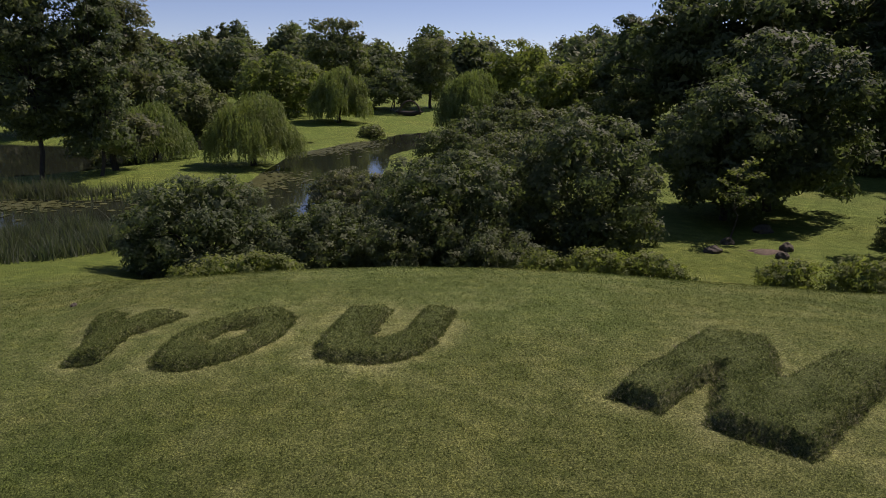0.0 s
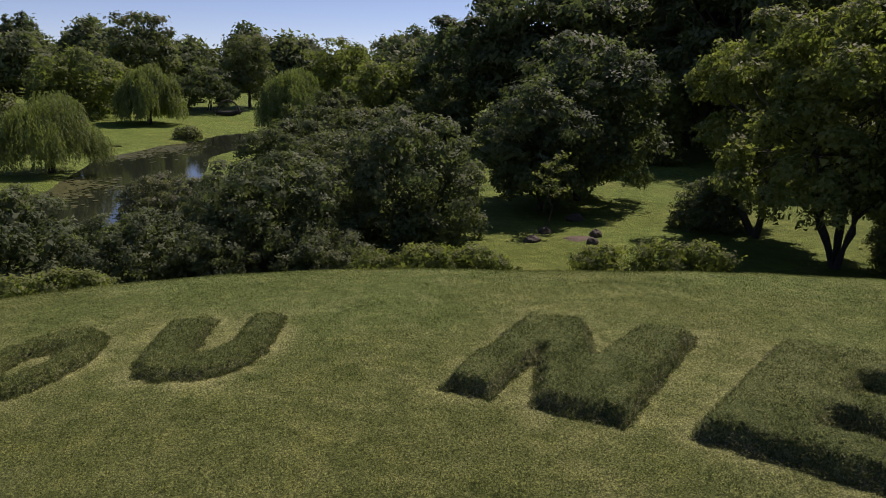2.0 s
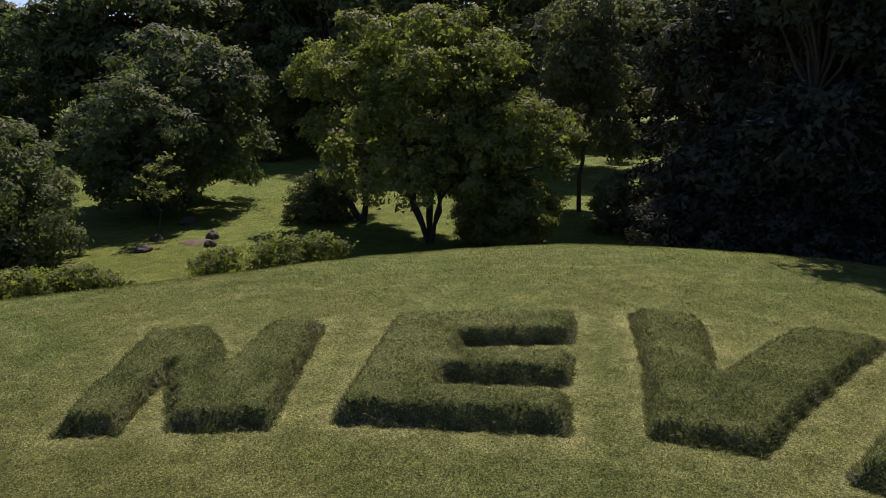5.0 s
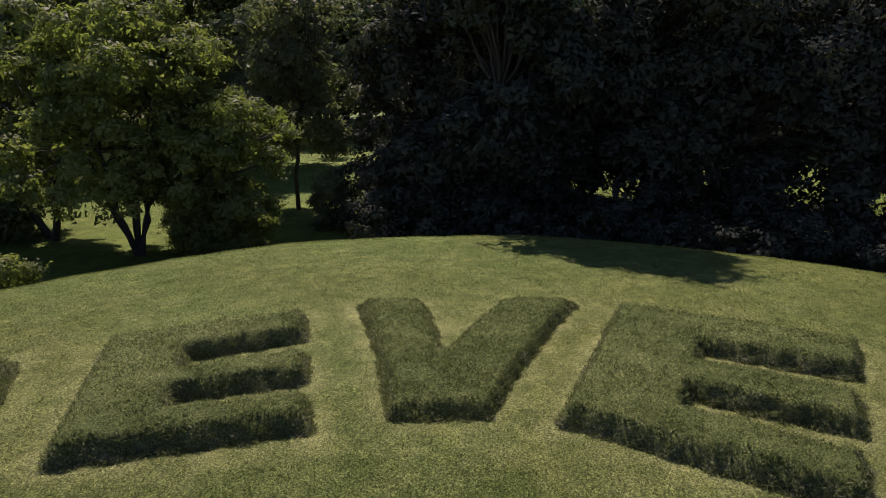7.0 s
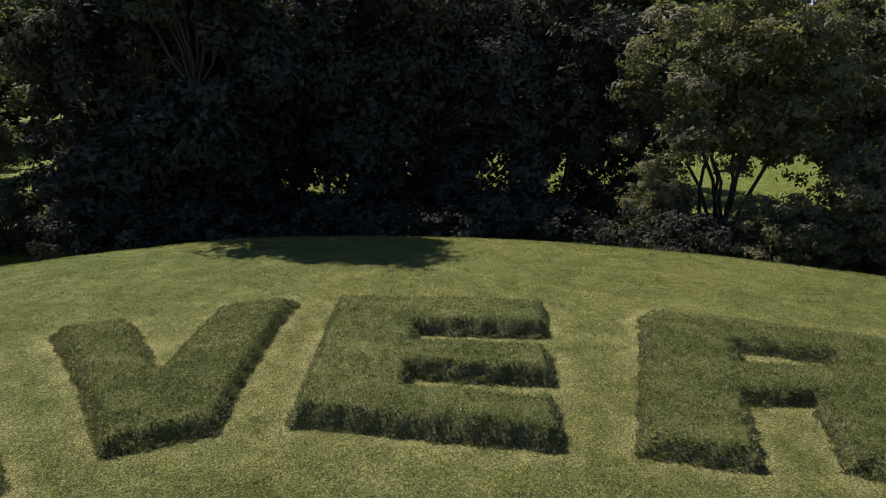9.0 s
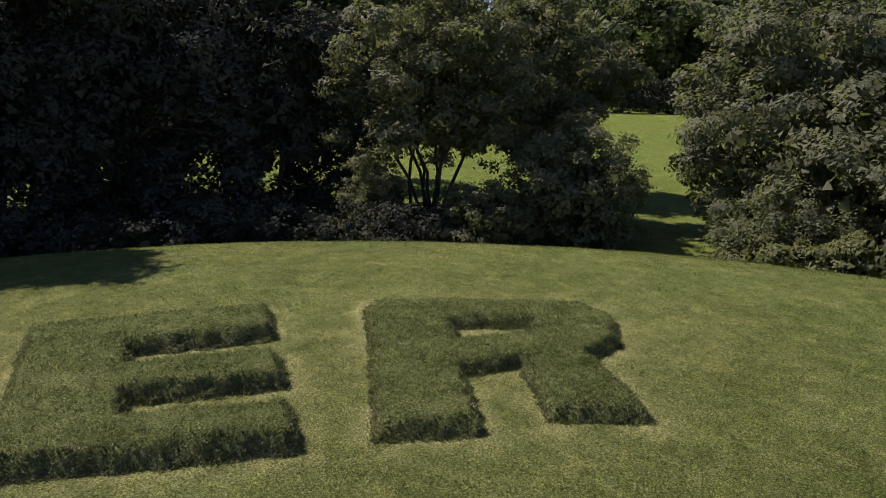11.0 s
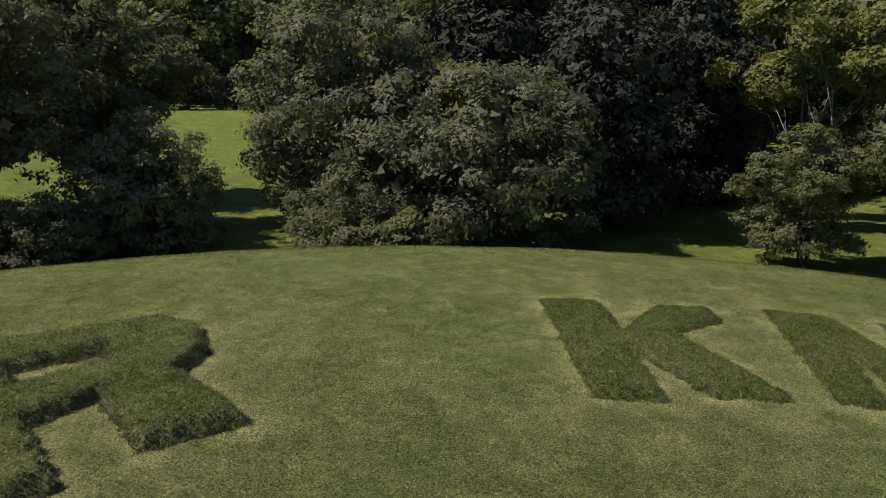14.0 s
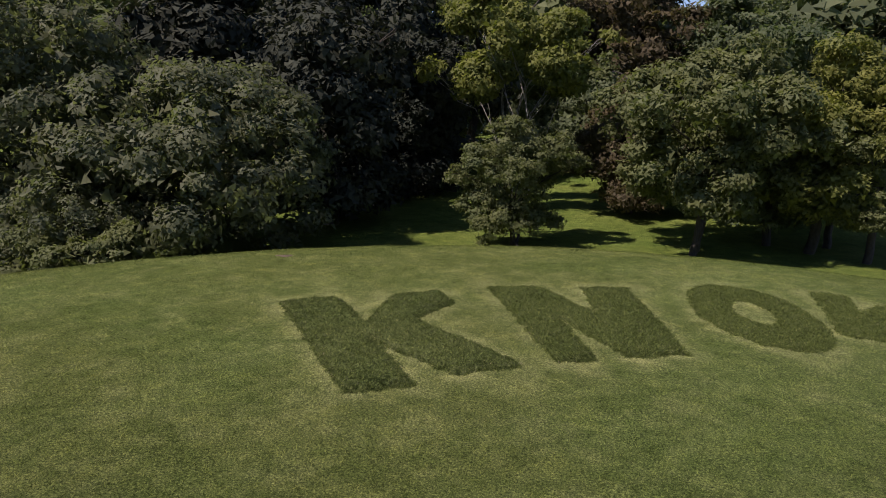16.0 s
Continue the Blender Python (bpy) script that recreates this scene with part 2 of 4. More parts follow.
def height(x, y):
    x, y = np.asarray(x, float), np.asarray(y, float)
    r, az = np.hypot(x, y), np.degrees(np.arctan2(x, y))
    d = lake_distance(x, y)
    east = np.where(az < -130, az + 360, az)
    base = 0.3 + 0.7 * smooth(0, 22, d) - 1.1 * smooth(0.6, -2.5, d)
    base = base + 0.12 * wobble(x, y, 30, 5) * smooth(4, 15, d) * smooth(25, 40, r)
    base = base + 1.5 * smooth(60, 140, r) * smooth(60, 100, east) + 2.0 * smooth(90, 180, r) * smooth(10, 40, d) * smooth(-40, -20, az)
    gentle = smooth(-20, -30, az) * smooth(-70, -45, az)
    p = 15.0 - 11.4 * gentle
    R = crest_radius(az) * (1 + 0.10 * gentle)
    dome = MOUND_TOP - 0.7 * np.minimum(r / R, 1.3) ** 2
    return base + (dome - base) * mound_shape(r / R, p) * smooth(-2, 7, d) + 0.02 * wobble(x, y, 3.0, 8)


# ---- mesh helpers ----
def mesh_of(name, verts, faces, mat, wear=None, flat=True, mound_mask=None, normals=None, cut_back=None):
    """A mesh from numpy arrays: verts n x 3, faces k x 3 or k x 4 (or a list of such arrays)."""
    me = bpy.data.meshes.new(name)
    groups = faces if isinstance(faces, list) else [faces]
    groups = [np.asarray(g, np.int32) for g in groups if len(g)]
    verts = np.asarray(verts, np.float32)
    me.vertices.add(len(verts))
    me.vertices.foreach_set("co", verts.ravel())
    corners = np.concatenate([g.ravel() for g in groups])
    sizes = np.concatenate([np.full(len(g), g.shape[1], np.int32) for g in groups])
    me.loops.add(len(corners))
    me.loops.foreach_set("vertex_index", corners)
    me.polygons.add(len(sizes))
    me.polygons.foreach_set("loop_start", np.concatenate(([0], np.cumsum(sizes)[:-1])).astype(np.int32))
    me.update(calc_edges=True)
    if not flat:
        me.polygons.foreach_set("use_smooth", np.ones(len(sizes), bool))
    if wear is not None:
        a = me.attributes.new("wear", "FLOAT", "POINT")
        a.data.foreach_set("value", np.asarray(wear, np.float32))
    if mound_mask is not None:
        a = me.attributes.new("mound_mask", "FLOAT", "POINT")
        a.data.foreach_set("value", np.asarray(mound_mask, np.float32))
    if cut_back is not None:
        a = me.attributes.new("cut_back", "FLOAT", "POINT")
        a.data.foreach_set("value", np.full(len(verts), cut_back, np.float32))
    me.materials.append(mat)
    if normals is not None:
        me.polygons.foreach_set("use_smooth", np.ones(len(sizes), bool))
        me.normals_split_custom_set_from_vertices(np.asarray(normals, np.float32))
    return me


def put(name, me, parent=None, label="", place=None):
    ob = new(name, me)
    if parent is not None:
        ob.parent = parent
    if place is not None:
        ob.matrix_local = place
    return tagged(ob, label=label)


def unit(v):
    return v / np.maximum(np.linalg.norm(v, axis=-1, keepdims=True), 1e-9)


class Tubes:
    """Tapered round limbs, gathered into one mesh."""

    def __init__(self, sides=7):
        self.v, self.f, self.n, self.sides = [], [], 0, sides

    def limb(self, points, radii):
        points, s = np.asarray(points, float), self.sides
        way = unit(np.gradient(points, axis=0))
        side = unit(np.cross(way, (0.31, 0.95, 0.05)))
        up = np.cross(side, way)
        a = np.arange(s) * 2 * np.pi / s
        ring = points[:, None] + np.asarray(radii)[:, None, None] * (np.cos(a)[None, :, None] * side[:, None] + np.sin(a)[None, :, None] * up[:, None])
        k = len(points)
        self.v.append(ring.reshape(-1, 3))
        i = np.arange(k - 1)[:, None] * s + np.arange(s)[None]
        j = np.arange(k - 1)[:, None] * s + (np.arange(s)[None] + 1) % s
        self.f.append(self.n + np.stack([i, j, j + s, i + s], -1).reshape(-1, 4))
        self.n += k * s

    def bend(self, a, b, r0, r1, rng, sag=0.15, steps=6):
        a, b = np.asarray(a, float), np.asarray(b, float)
        size = np.linalg.norm(b - a)
        mid = (a + b) / 2 + rng.normal(0, 0.10, 3) * size + np.array((0, 0, sag * size))
        k = np.linspace(0, 1, steps)[:, None]
        pts = (1 - k) ** 2 * a + 2 * k * (1 - k) * mid + k ** 2 * b + rng.normal(0, 0.018, (steps, 3)) * size * np.sin(k * np.pi)
        self.limb(pts, np.linspace(r0, r1, steps))
        return pts

    def mesh(self, name, mat):
        return mesh_of(name, np.concatenate(self.v), np.concatenate(self.f), mat, flat=False)


def leaf_cards(centres, normals, length, width, rng, along=None):
    """One pointed leaf for each centre."""
    n = len(centres)
    normals = unit(normals)
    if along is None:
        along = rng.normal(0, 1, (n, 3))
    along = unit(along - normals * np.sum(along * normals, 1, keepdims=True))
    side = np.cross(normals, along)
    size = rng.uniform(0.65, 1.3, (n, 1))
    L, W = along * length * size / 2, side * width * size / 2
    skew = rng.uniform(-0.5, 0.5, (n, 1))
    v = np.stack([centres - L * 0.8 + W, centres - L * (0.8 + skew) - W, centres + L], 1).reshape(-1, 3)
    return v, np.arange(n * 3, dtype=np.int32).reshape(n, 3)


def boughs(lobes, rng, each, share=0.36):
    """Smaller leafy masses on the outside of the main ones, none buried in a neighbour."""
    main = np.asarray(lobes, float)
    out = []
    for x, y, z, r in lobes:
        for o in unit(rng.normal(0, 1, (each, 3)) + np.array((0, 0, 0.15))):
            s = r * share * rng.uniform(0.6, 1.3)
            q = rng.uniform(0.76, 1.08)
            c = np.array((x + o[0] * r * q, y + o[1] * r * q, z + o[2] * r * q * 0.88))
            if np.min(np.linalg.norm(main[:, :3] - c, axis=1) / main[:, 3]) > 0.62:
                out.append((*c, s))
    return out or list(lobes)


def cloud(lobes, count, leaf, rng, spread=0.30, each=9, squash=0.8, wide=0.62, minor=8, core=30):
    """Leaves in sprays that roof many small boughs (lobes: x, y, z, radius), with shaded gaps, and large leaves deep inside."""
    main = np.asarray(lobes, float)
    lobes = np.asarray(boughs(lobes, rng, minor), float) if minor else main
    home = main[np.argmin(np.stack([np.linalg.norm(lobes[:, :3] - q[:3], axis=1) / q[3] for q in main]), 0)]
    outward = unit(lobes[:, :3] - home[:, :3])
    weight = lobes[:, 3] ** 2
    sprays = max(20, count // each)
    pick = rng.choice(len(lobes), sprays, p=weight / weight.sum())
    out = unit(rng.normal(0, 0.8, (sprays, 3)) + 0.55 * outward[pick] + np.array((0, 0, 0.30)))
    reach = 1.06 - 0.40 * rng.rand(sprays) ** 2
    stray = rng.rand(sprays) < 0.06
    reach[stray] *= 1.3
    c = lobes[pick, :3] + out * (lobes[pick, 3] * reach)[:, None] * np.array((1, 1, squash))
    n = len(c) * each
    cc = np.repeat(c, each, 0) + rng.normal(0, spread * 0.62, (n, 3)) * np.array((1, 1, 0.55))
    nn = np.repeat(out, each, 0) * 1.0 + np.array((0, 0, 0.4)) + rng.normal(0, 0.38, (n, 3))
    v, f = leaf_cards(cc, nn, leaf, leaf * wide, rng)
    round_out = unit(outward[pick] * 0.45 + out * 0.9)
    bent = unit(np.repeat(round_out, each, 0) + 0.6 * unit(nn))
    core = int(core * 2.2)
    m = len(main) * core
    home = np.repeat(main, core, 0)
    inner = home[:, :3] + unit(rng.normal(0, 1, (m, 3))) * (home[:, 3] * 0.62 * rng.rand(m) ** 0.5)[:, None]
    away = unit(inner - home[:, :3])
    v2, f2 = leaf_cards(inner, away + rng.normal(0, 0.4, (m, 3)), 1.0, 1.0, rng)
    grow = np.minimum(max(0.36, 1.6 * leaf), np.repeat(home[:, 3], 3)[:, None] * 0.30)
    v2 = np.repeat(inner, 3, 0) + (v2 - np.repeat(inner, 3, 0)) * grow
    return np.concatenate((v, v2)), np.concatenate((f, f2 + len(v))), np.repeat(np.concatenate((bent, away)), 3, 0)


def leaf_plan(area, dist, cap, cover=1.7):
    """Leaf size and number that clothe a crown of that surface."""
    size = max(0.15, 0.0036 * dist, math.sqrt(area * cover / (0.31 * cap)))
    return size, int(area * cover / (0.31 * size * size))


# ---- the ground, one sheet to the horizon ----
GLYPHS = {}
LETTERS = []


def ring_grid():
    az = np.concatenate((np.arange(-44, 208, 0.7), np.arange(208, 316, 4.0)))
    r = np.concatenate(([0.0], np.arange(1, 5, 1.0), np.arange(5, 31, 0.17), 31 * 1.021 ** np.arange(0, 118), 365 * 1.12 ** np.arange(0, 21)))
    a, rr = np.meshgrid(np.radians(az), r)
    return rr * np.sin(a), rr * np.cos(a), len(az), len(r)


def build_ground():
    x, y, na, nr = ring_grid()
    z = height(x, y)
    i = (np.arange(nr - 1)[:, None] * na + np.arange(na)[None]).ravel()
    j = (np.arange(nr - 1)[:, None] * na + (np.arange(na)[None] + 1) % na).ravel()
    quads = np.stack([i, j, j + na, i + na], 1)[:, ::-1]
    me = mesh_of("ground", np.stack([x.ravel(), y.ravel(), z.ravel()], 1), quads, LAWN, wear_at(x.ravel(), y.ravel()), flat=False, mound_mask=smooth(34, 26, np.hypot(x, y).ravel()))
    return tagged(new("ground", me), "mown green lawn over a low mound and down to ponds", "lawn", kind="structure")


# ---- letters of long grass left standing on the mown mound ----
def polygon_distance(px, py, poly):
    """Signed distance to a polygon, below zero inside."""
    inside = np.zeros(px.shape, bool)
    best = np.full(px.shape, 1e9)
    for (x0, y0), (x1, y1) in zip(poly, poly[1:] + poly[:1]):
        dx, dy = x1 - x0, y1 - y0
        k = np.clip(((px - x0) * dx + (py - y0) * dy) / (dx * dx + dy * dy + 1e-12), 0, 1)
        best = np.minimum(best, np.hypot(px - x0 - k * dx, py - y0 - k * dy))
        cross = (y0 > py) != (y1 > py)
        xi = x0 + (py - y0) / (dy if abs(dy) > 1e-12 else 1e-12) * dx
        inside ^= cross & (px < xi)
    return np.where(inside, -best, best)


def oval(rx, ry, n=20, power=2.3):
    a = np.arange(n) * 2 * np.pi / n
    c, s = np.cos(a), np.sin(a)
    return [(0.5 + rx * float(np.sign(p) * abs(p) ** (2 / power)), 0.5 + ry * float(np.sign(q) * abs(q) ** (2 / power))) for p, q in zip(c, s)]


GLYPHS.update({
    "Y": ([[(0.2, 0), (0.62, 0), (0.62, 0.4), (1, 1), (0.66, 1), (0.44, 0.62), (0.34, 1), (0, 1), (0.2, 0.45)]], []),
    "O": ([oval(0.5, 0.5)], [oval(0.17, 0.2)]),
    "U": ([[(0, 1), (0, 0.3), (0.1, 0.1), (0.32, 0), (0.66, 0), (0.9, 0.1), (1, 0.3), (1, 1), (0.7, 1), (0.68, 0.42), (0.55, 0.33), (0.44, 0.36), (0.4, 0.46), (0.4, 1)]], []),
    "N": ([[(0, 0), (0.28, 0), (0.3, 0.5), (0.53, 0), (1, 0), (1, 1), (0.68, 1), (0.61, 0.52), (0.36, 1), (0, 1)]], []),
    "E": ([[(0, 0), (1, 0), (1, 0.21), (0.42, 0.21), (0.42, 0.34), (1, 0.34), (1, 0.55), (0.42, 0.55), (0.42, 0.72), (1, 0.72), (1, 1), (0, 1)]], []),
    "V": ([[(0, 1), (0.29, 1), (0.45, 0.44), (0.66, 1), (1, 1), (0.7, 0), (0.3, 0)]], []),
    "R": ([[(0, 0), (0.37, 0), (0.34, 0.34), (0.56, 0.4), (0.63, 0.06), (1, 0.02), (0.84, 0.44), (0.97, 0.56), (0.99, 0.82), (0.86, 0.98), (0.7, 1), (0, 1)]], [[(0.34, 0.6), (0.62, 0.62), (0.64, 0.77), (0.34, 0.75)]]),
    "K": ([[(0, 0), (0.36, 0), (0.34, 0.42), (0.62, 0.04), (1, 0.04), (0.66, 0.62), (1, 0.84), (0.98, 1), (0.68, 1), (0.38, 0.62), (0.34, 1), (0, 1)]], []),
    "W": ([[(0, 1), (0.22, 1), (0.3, 0.45), (0.4, 0.85), (0.58, 0.85), (0.7, 0.45), (0.8, 1), (1, 1), (0.82, 0), (0.58, 0), (0.5, 0.4), (0.42, 0), (0.18, 0)]], []),
})

# each letter: near edge from a to b, far edge from c to d (reading from left to right), height of its grass, how far it is cut back
LETTERS += [
    ("Y", (-8.81, 14.42), (-6.57, 14.05), (-9.24, 17.59), (-6.62, 17.22), 0.24, 0.40),
    ("O", (-6.26, 12.80), (-3.77, 14.62), (-6.23, 16.26), (-3.74, 18.09), 0.24, 0.22),
    ("U", (-3.04, 13.81), (-0.34, 14.04), (-2.46, 17.54), (0.33, 17.69), 0.25, 0.15),
    ("N", (3.18, 12.31), (5.89, 9.98), (6.26, 15.85), (9.76, 13.80), 0.37, 0.00),
    ("E", (6.83, 9.43), (9.46, 6.25), (11.15, 12.65), (14.72, 9.70), 0.41, 0.00),
    ("V", (9.85, 6.43), (11.81, 2.38), (16.19, 8.97), (18.81, 3.59), 0.32, 0.00),
    ("E", (11.48, 2.37), (10.51, -2.28), (18.50, 2.39), (18.13, -3.23), 0.43, 0.00),
    ("R", (10.42, -3.55), (9.00, -8.32), (17.69, -5.77), (15.10, -12.06), 0.35, 0.00),
    ("K", (4.27, -12.89), (0.80, -14.67), (7.99, -18.47), (3.61, -20.21), 0.17, 0.24),
    ("N", (0.16, -15.30), (-2.79, -16.40), (2.35, -21.14), (-1.78, -21.83), 0.12, 0.52),
    ("O", (-3.56, -17.69), (-6.66, -16.80), (-3.42, -23.26), (-6.51, -22.36), 0.08, 0.72),
    ("W", (-6.08, -18.79), (-9.79, -17.59), (-7.37, -22.79), (-11.46, -21.47), 0.07, 0.76),
]


def glyph_distance(letter, u, v):
    """Rough metres from the letter's outline, below zero inside."""
    solid, holes = GLYPHS[letter[0]]
    d = np.full(u.shape, 1e9)
    for poly in solid:
        d = np.minimum(d, polygon_distance(u, v, poly))
    for poly in holes:
        d = np.maximum(d, -polygon_distance(u, v, poly))
    a, b, c, e = (np.array(q) for q in letter[1:5])
    size = (np.linalg.norm(b - a) + np.linalg.norm(e - c) + np.linalg.norm(c - a) + np.linalg.norm(e - b)) / 4
    return d * size


def on_mound(letter, u, v):
    a, b, c, e = letter[1:5]
    return tuple((1 - u) * (1 - v) * a[k] + u * (1 - v) * b[k] + (1 - u) * v * c[k] + u * v * e[k] for k in (0, 1))


def to_glyph(letter, x, y):
    """The letter's own u, v for places on the mound (a few Newton steps)."""
    a, b, c, e = (np.array(q, float) for q in letter[1:5])
    u, v = np.full(x.shape, 0.5), np.full(x.shape, 0.5)
    for _ in range(6):
        px, py = on_mound(letter, u, v)
        ux, uy = (1 - v) * (b[0] - a[0]) + v * (e[0] - c[0]), (1 - v) * (b[1] - a[1]) + v * (e[1] - c[1])
        vx, vy = (1 - u) * (c[0] - a[0]) + u * (e[0] - b[0]), (1 - u) * (c[1] - a[1]) + u * (e[1] - b[1])
        det = ux * vy - uy * vx
        det = np.where(np.abs(det) < 1e-6, 1e-6, det)
        ex, ey = x - px, y - py
        u, v = np.clip(u + (ex * vy - ey * vx) / det, -2, 3), np.clip(v + (ux * ey - uy * ex) / det, -2, 3)
    return u, v


def letters_distance(x, y):
    best = np.full(x.shape, 9.0)
    for letter in LETTERS:
        q = np.array(letter[1:5])
        near = (np.abs(x - q[:, 0].mean()) < 6.5) & (np.abs(y - q[:, 1].mean()) < 6.5)
        if near.any():
            u, v = to_glyph(letter, x[near], y[near])
            best[near] = np.minimum(best[near], glyph_distance(letter, u, v))
    return best


def wear_at(x, y):
    """How far the turf is scalped and straw-coloured: in the narrow strips mown round the letters."""
    d = letters_distance(x, y)
    strip = 0.55 * smooth(0.9, 0.2, d) + 0.25 * smooth(0.4, 0.1, d)
    far = 0.16 * smooth(2.8, 0.8, d)
    return np.clip(strip + far, 0, 1) * (0.75 + 0.25 * wobble(x, y, 2.2, 12))


def blades_at(x, y, z, tall, wide, rng, each=3, lean=0.5, reach=0.02):
    """Small tufts: a few pointed blades from each root."""
    n = len(x) * each
    base = np.repeat(np.stack([x, y, z], 1), each, 0) + np.concatenate([rng.normal(0, reach, (n, 2)), np.zeros((n, 1))], 1)
    a = rng.uniform(0, 2 * np.pi, n)
    side = np.stack([np.cos(a), np.sin(a), np.zeros(n)], 1) * wide / 2
    h = np.repeat(tall, each) * rng.uniform(0.6, 1.25, n)
    tip = base + np.stack([rng.normal(0, lean, n) * h, rng.normal(0, lean, n) * h, h], 1)
    v = np.stack([base - side, base + side, tip], 1).reshape(-1, 3)
    return v, np.arange(n * 3, dtype=np.int32).reshape(n, 3)


def grass_letter(letter, rng):
    tall, cut = letter[5:7]
    a, b, c, e = (np.array(q) for q in letter[1:5])
    w, h = max(np.linalg.norm(b - a), np.linalg.norm(e - c)), max(np.linalg.norm(c - a), np.linalg.norm(e - b))
    nu, nv = int(w / 0.075), int(h / 0.075)
    u, v = np.meshgrid(np.linspace(-0.06, 1.06, nu), np.linspace(-0.06, 1.06, nv))
    x, y = on_mound(letter, u, v)
    d = glyph_distance(letter, u, v) + 0.05 * wobble(x, y, 0.8, 4) + 0.03 * wobble(x, y, 0.25, 6)
    top = tall * smooth(0.06, -0.27, d) * (1 + 0.05 * wobble(x, y, 1.1, 9) + 0.04 * wobble(x, y, 0.3, 10))
    ground = height(x, y)
    keep = d < 0.10
    cell = keep[:-1, :-1] & keep[1:, :-1] & keep[:-1, 1:] & keep[1:, 1:]
    i = (np.arange(nv - 1)[:, None] * nu + np.arange(nu - 1)[None])[cell]
    quads = np.stack([i, i + 1, i + 1 + nu, i + nu], 1)
    used, back = np.unique(quads, return_inverse=True)
    verts = np.stack([x.ravel(), y.ravel(), (ground + top - 0.015).ravel()], 1)[used]
    thing = new("grass_letter")
    put("thatch", mesh_of("thatch", verts, back.reshape(-1, 4), TALL, (0.5 * min(1, tall / 0.4) * smooth(-0.20, -0.03, d)).ravel()[used], flat=False, cut_back=cut), thing)
    # blades on top, and longer ones all along the cut sides
    area = w * h
    n = int(area * 620)
    uu, vv = rng.rand(n) * 1.06 - 0.03, rng.rand(n) * 1.06 - 0.03
    bx, by = on_mound(letter, uu, vv)
    bd = glyph_distance(letter, uu, vv) + 0.05 * wobble(bx, by, 0.8, 4) + 0.03 * wobble(bx, by, 0.25, 6)
    ok = bd < 0.05
    bx, by, bd = bx[ok], by[ok], bd[ok]
    full = tall * smooth(0.06, -0.27, bd)
    bz = height(bx, by) + full * rng.uniform(0.75, 1.0, len(bx))
    v1, f1 = blades_at(bx, by, bz, np.full(len(bx), 0.05), 0.024, rng, 2, 0.9, 0.03)
    # stems that hang out over the cut sides
    m = int(1100 * (w + h) * tall / 0.4)
    uu, vv = rng.rand(m * 6) * 1.06 - 0.03, rng.rand(m * 6) * 1.06 - 0.03
    sx, sy = on_mound(letter, uu, vv)
    sd = glyph_distance(letter, uu, vv) + 0.05 * wobble(sx, sy, 0.8, 4) + 0.03 * wobble(sx, sy, 0.25, 6)
    rim = np.flatnonzero((sd < 0.06) & (sd > -0.24))[:m]
    sx, sy, sd = sx[rim], sy[rim], sd[rim]
    sz = height(sx, sy) + tall * smooth(0.06, -0.27, sd) * rng.uniform(0.2, 1.0, len(sx))
    v3, f3 = blades_at(sx, sy, sz, np.full(len(sx), 0.055), 0.022, rng, 2, 1.0, 0.03)
    v1, f1 = np.concatenate((v1, v3)), np.concatenate((f1, f3 + len(v1)))
    wearv = np.concatenate((np.repeat(0.35 * (rng.rand(len(bx)) < 0.12), 6), np.repeat(0.95 * (rng.rand(len(sx)) < 0.55 * min(1, tall / 0.4) ** 2), 6)))
    tagged(put("grass", mesh_of("grass", v1, f1, TALL_BLADE, wearv, cut_back=cut), thing), kind="stuff")
    return tagged(thing, f"letter {letter[0]} of uncut dark green grass on the mown mound", "grass letter", "letters on the mound")


ground = build_ground()


def build_water():
    t = np.radians(np.arange(-44, 24, 2.0))
    r = np.array((40, 48, 56, 66, 80, 100, 125, 155))
    a, rr = np.meshgrid(t, r)
    v = np.stack([(rr * np.sin(a)).ravel(), (rr * np.cos(a)).ravel(), np.zeros(a.size)], 1)
    n = len(t)
    i = (np.arange(len(r) - 1)[:, None] * n + np.arange(n - 1)[None]).ravel()
    return tagged(new("water", mesh_of("water", v, np.stack([i, i + n, i + n + 1, i + 1], 1), WATER, flat=False)), "still dark pond water that mirrors sky and trees", "water", kind="structure")


build_water()

for _k, _letter in enumerate(LETTERS):
    grass_letter(_letter, np.random.RandomState(40 + _k))


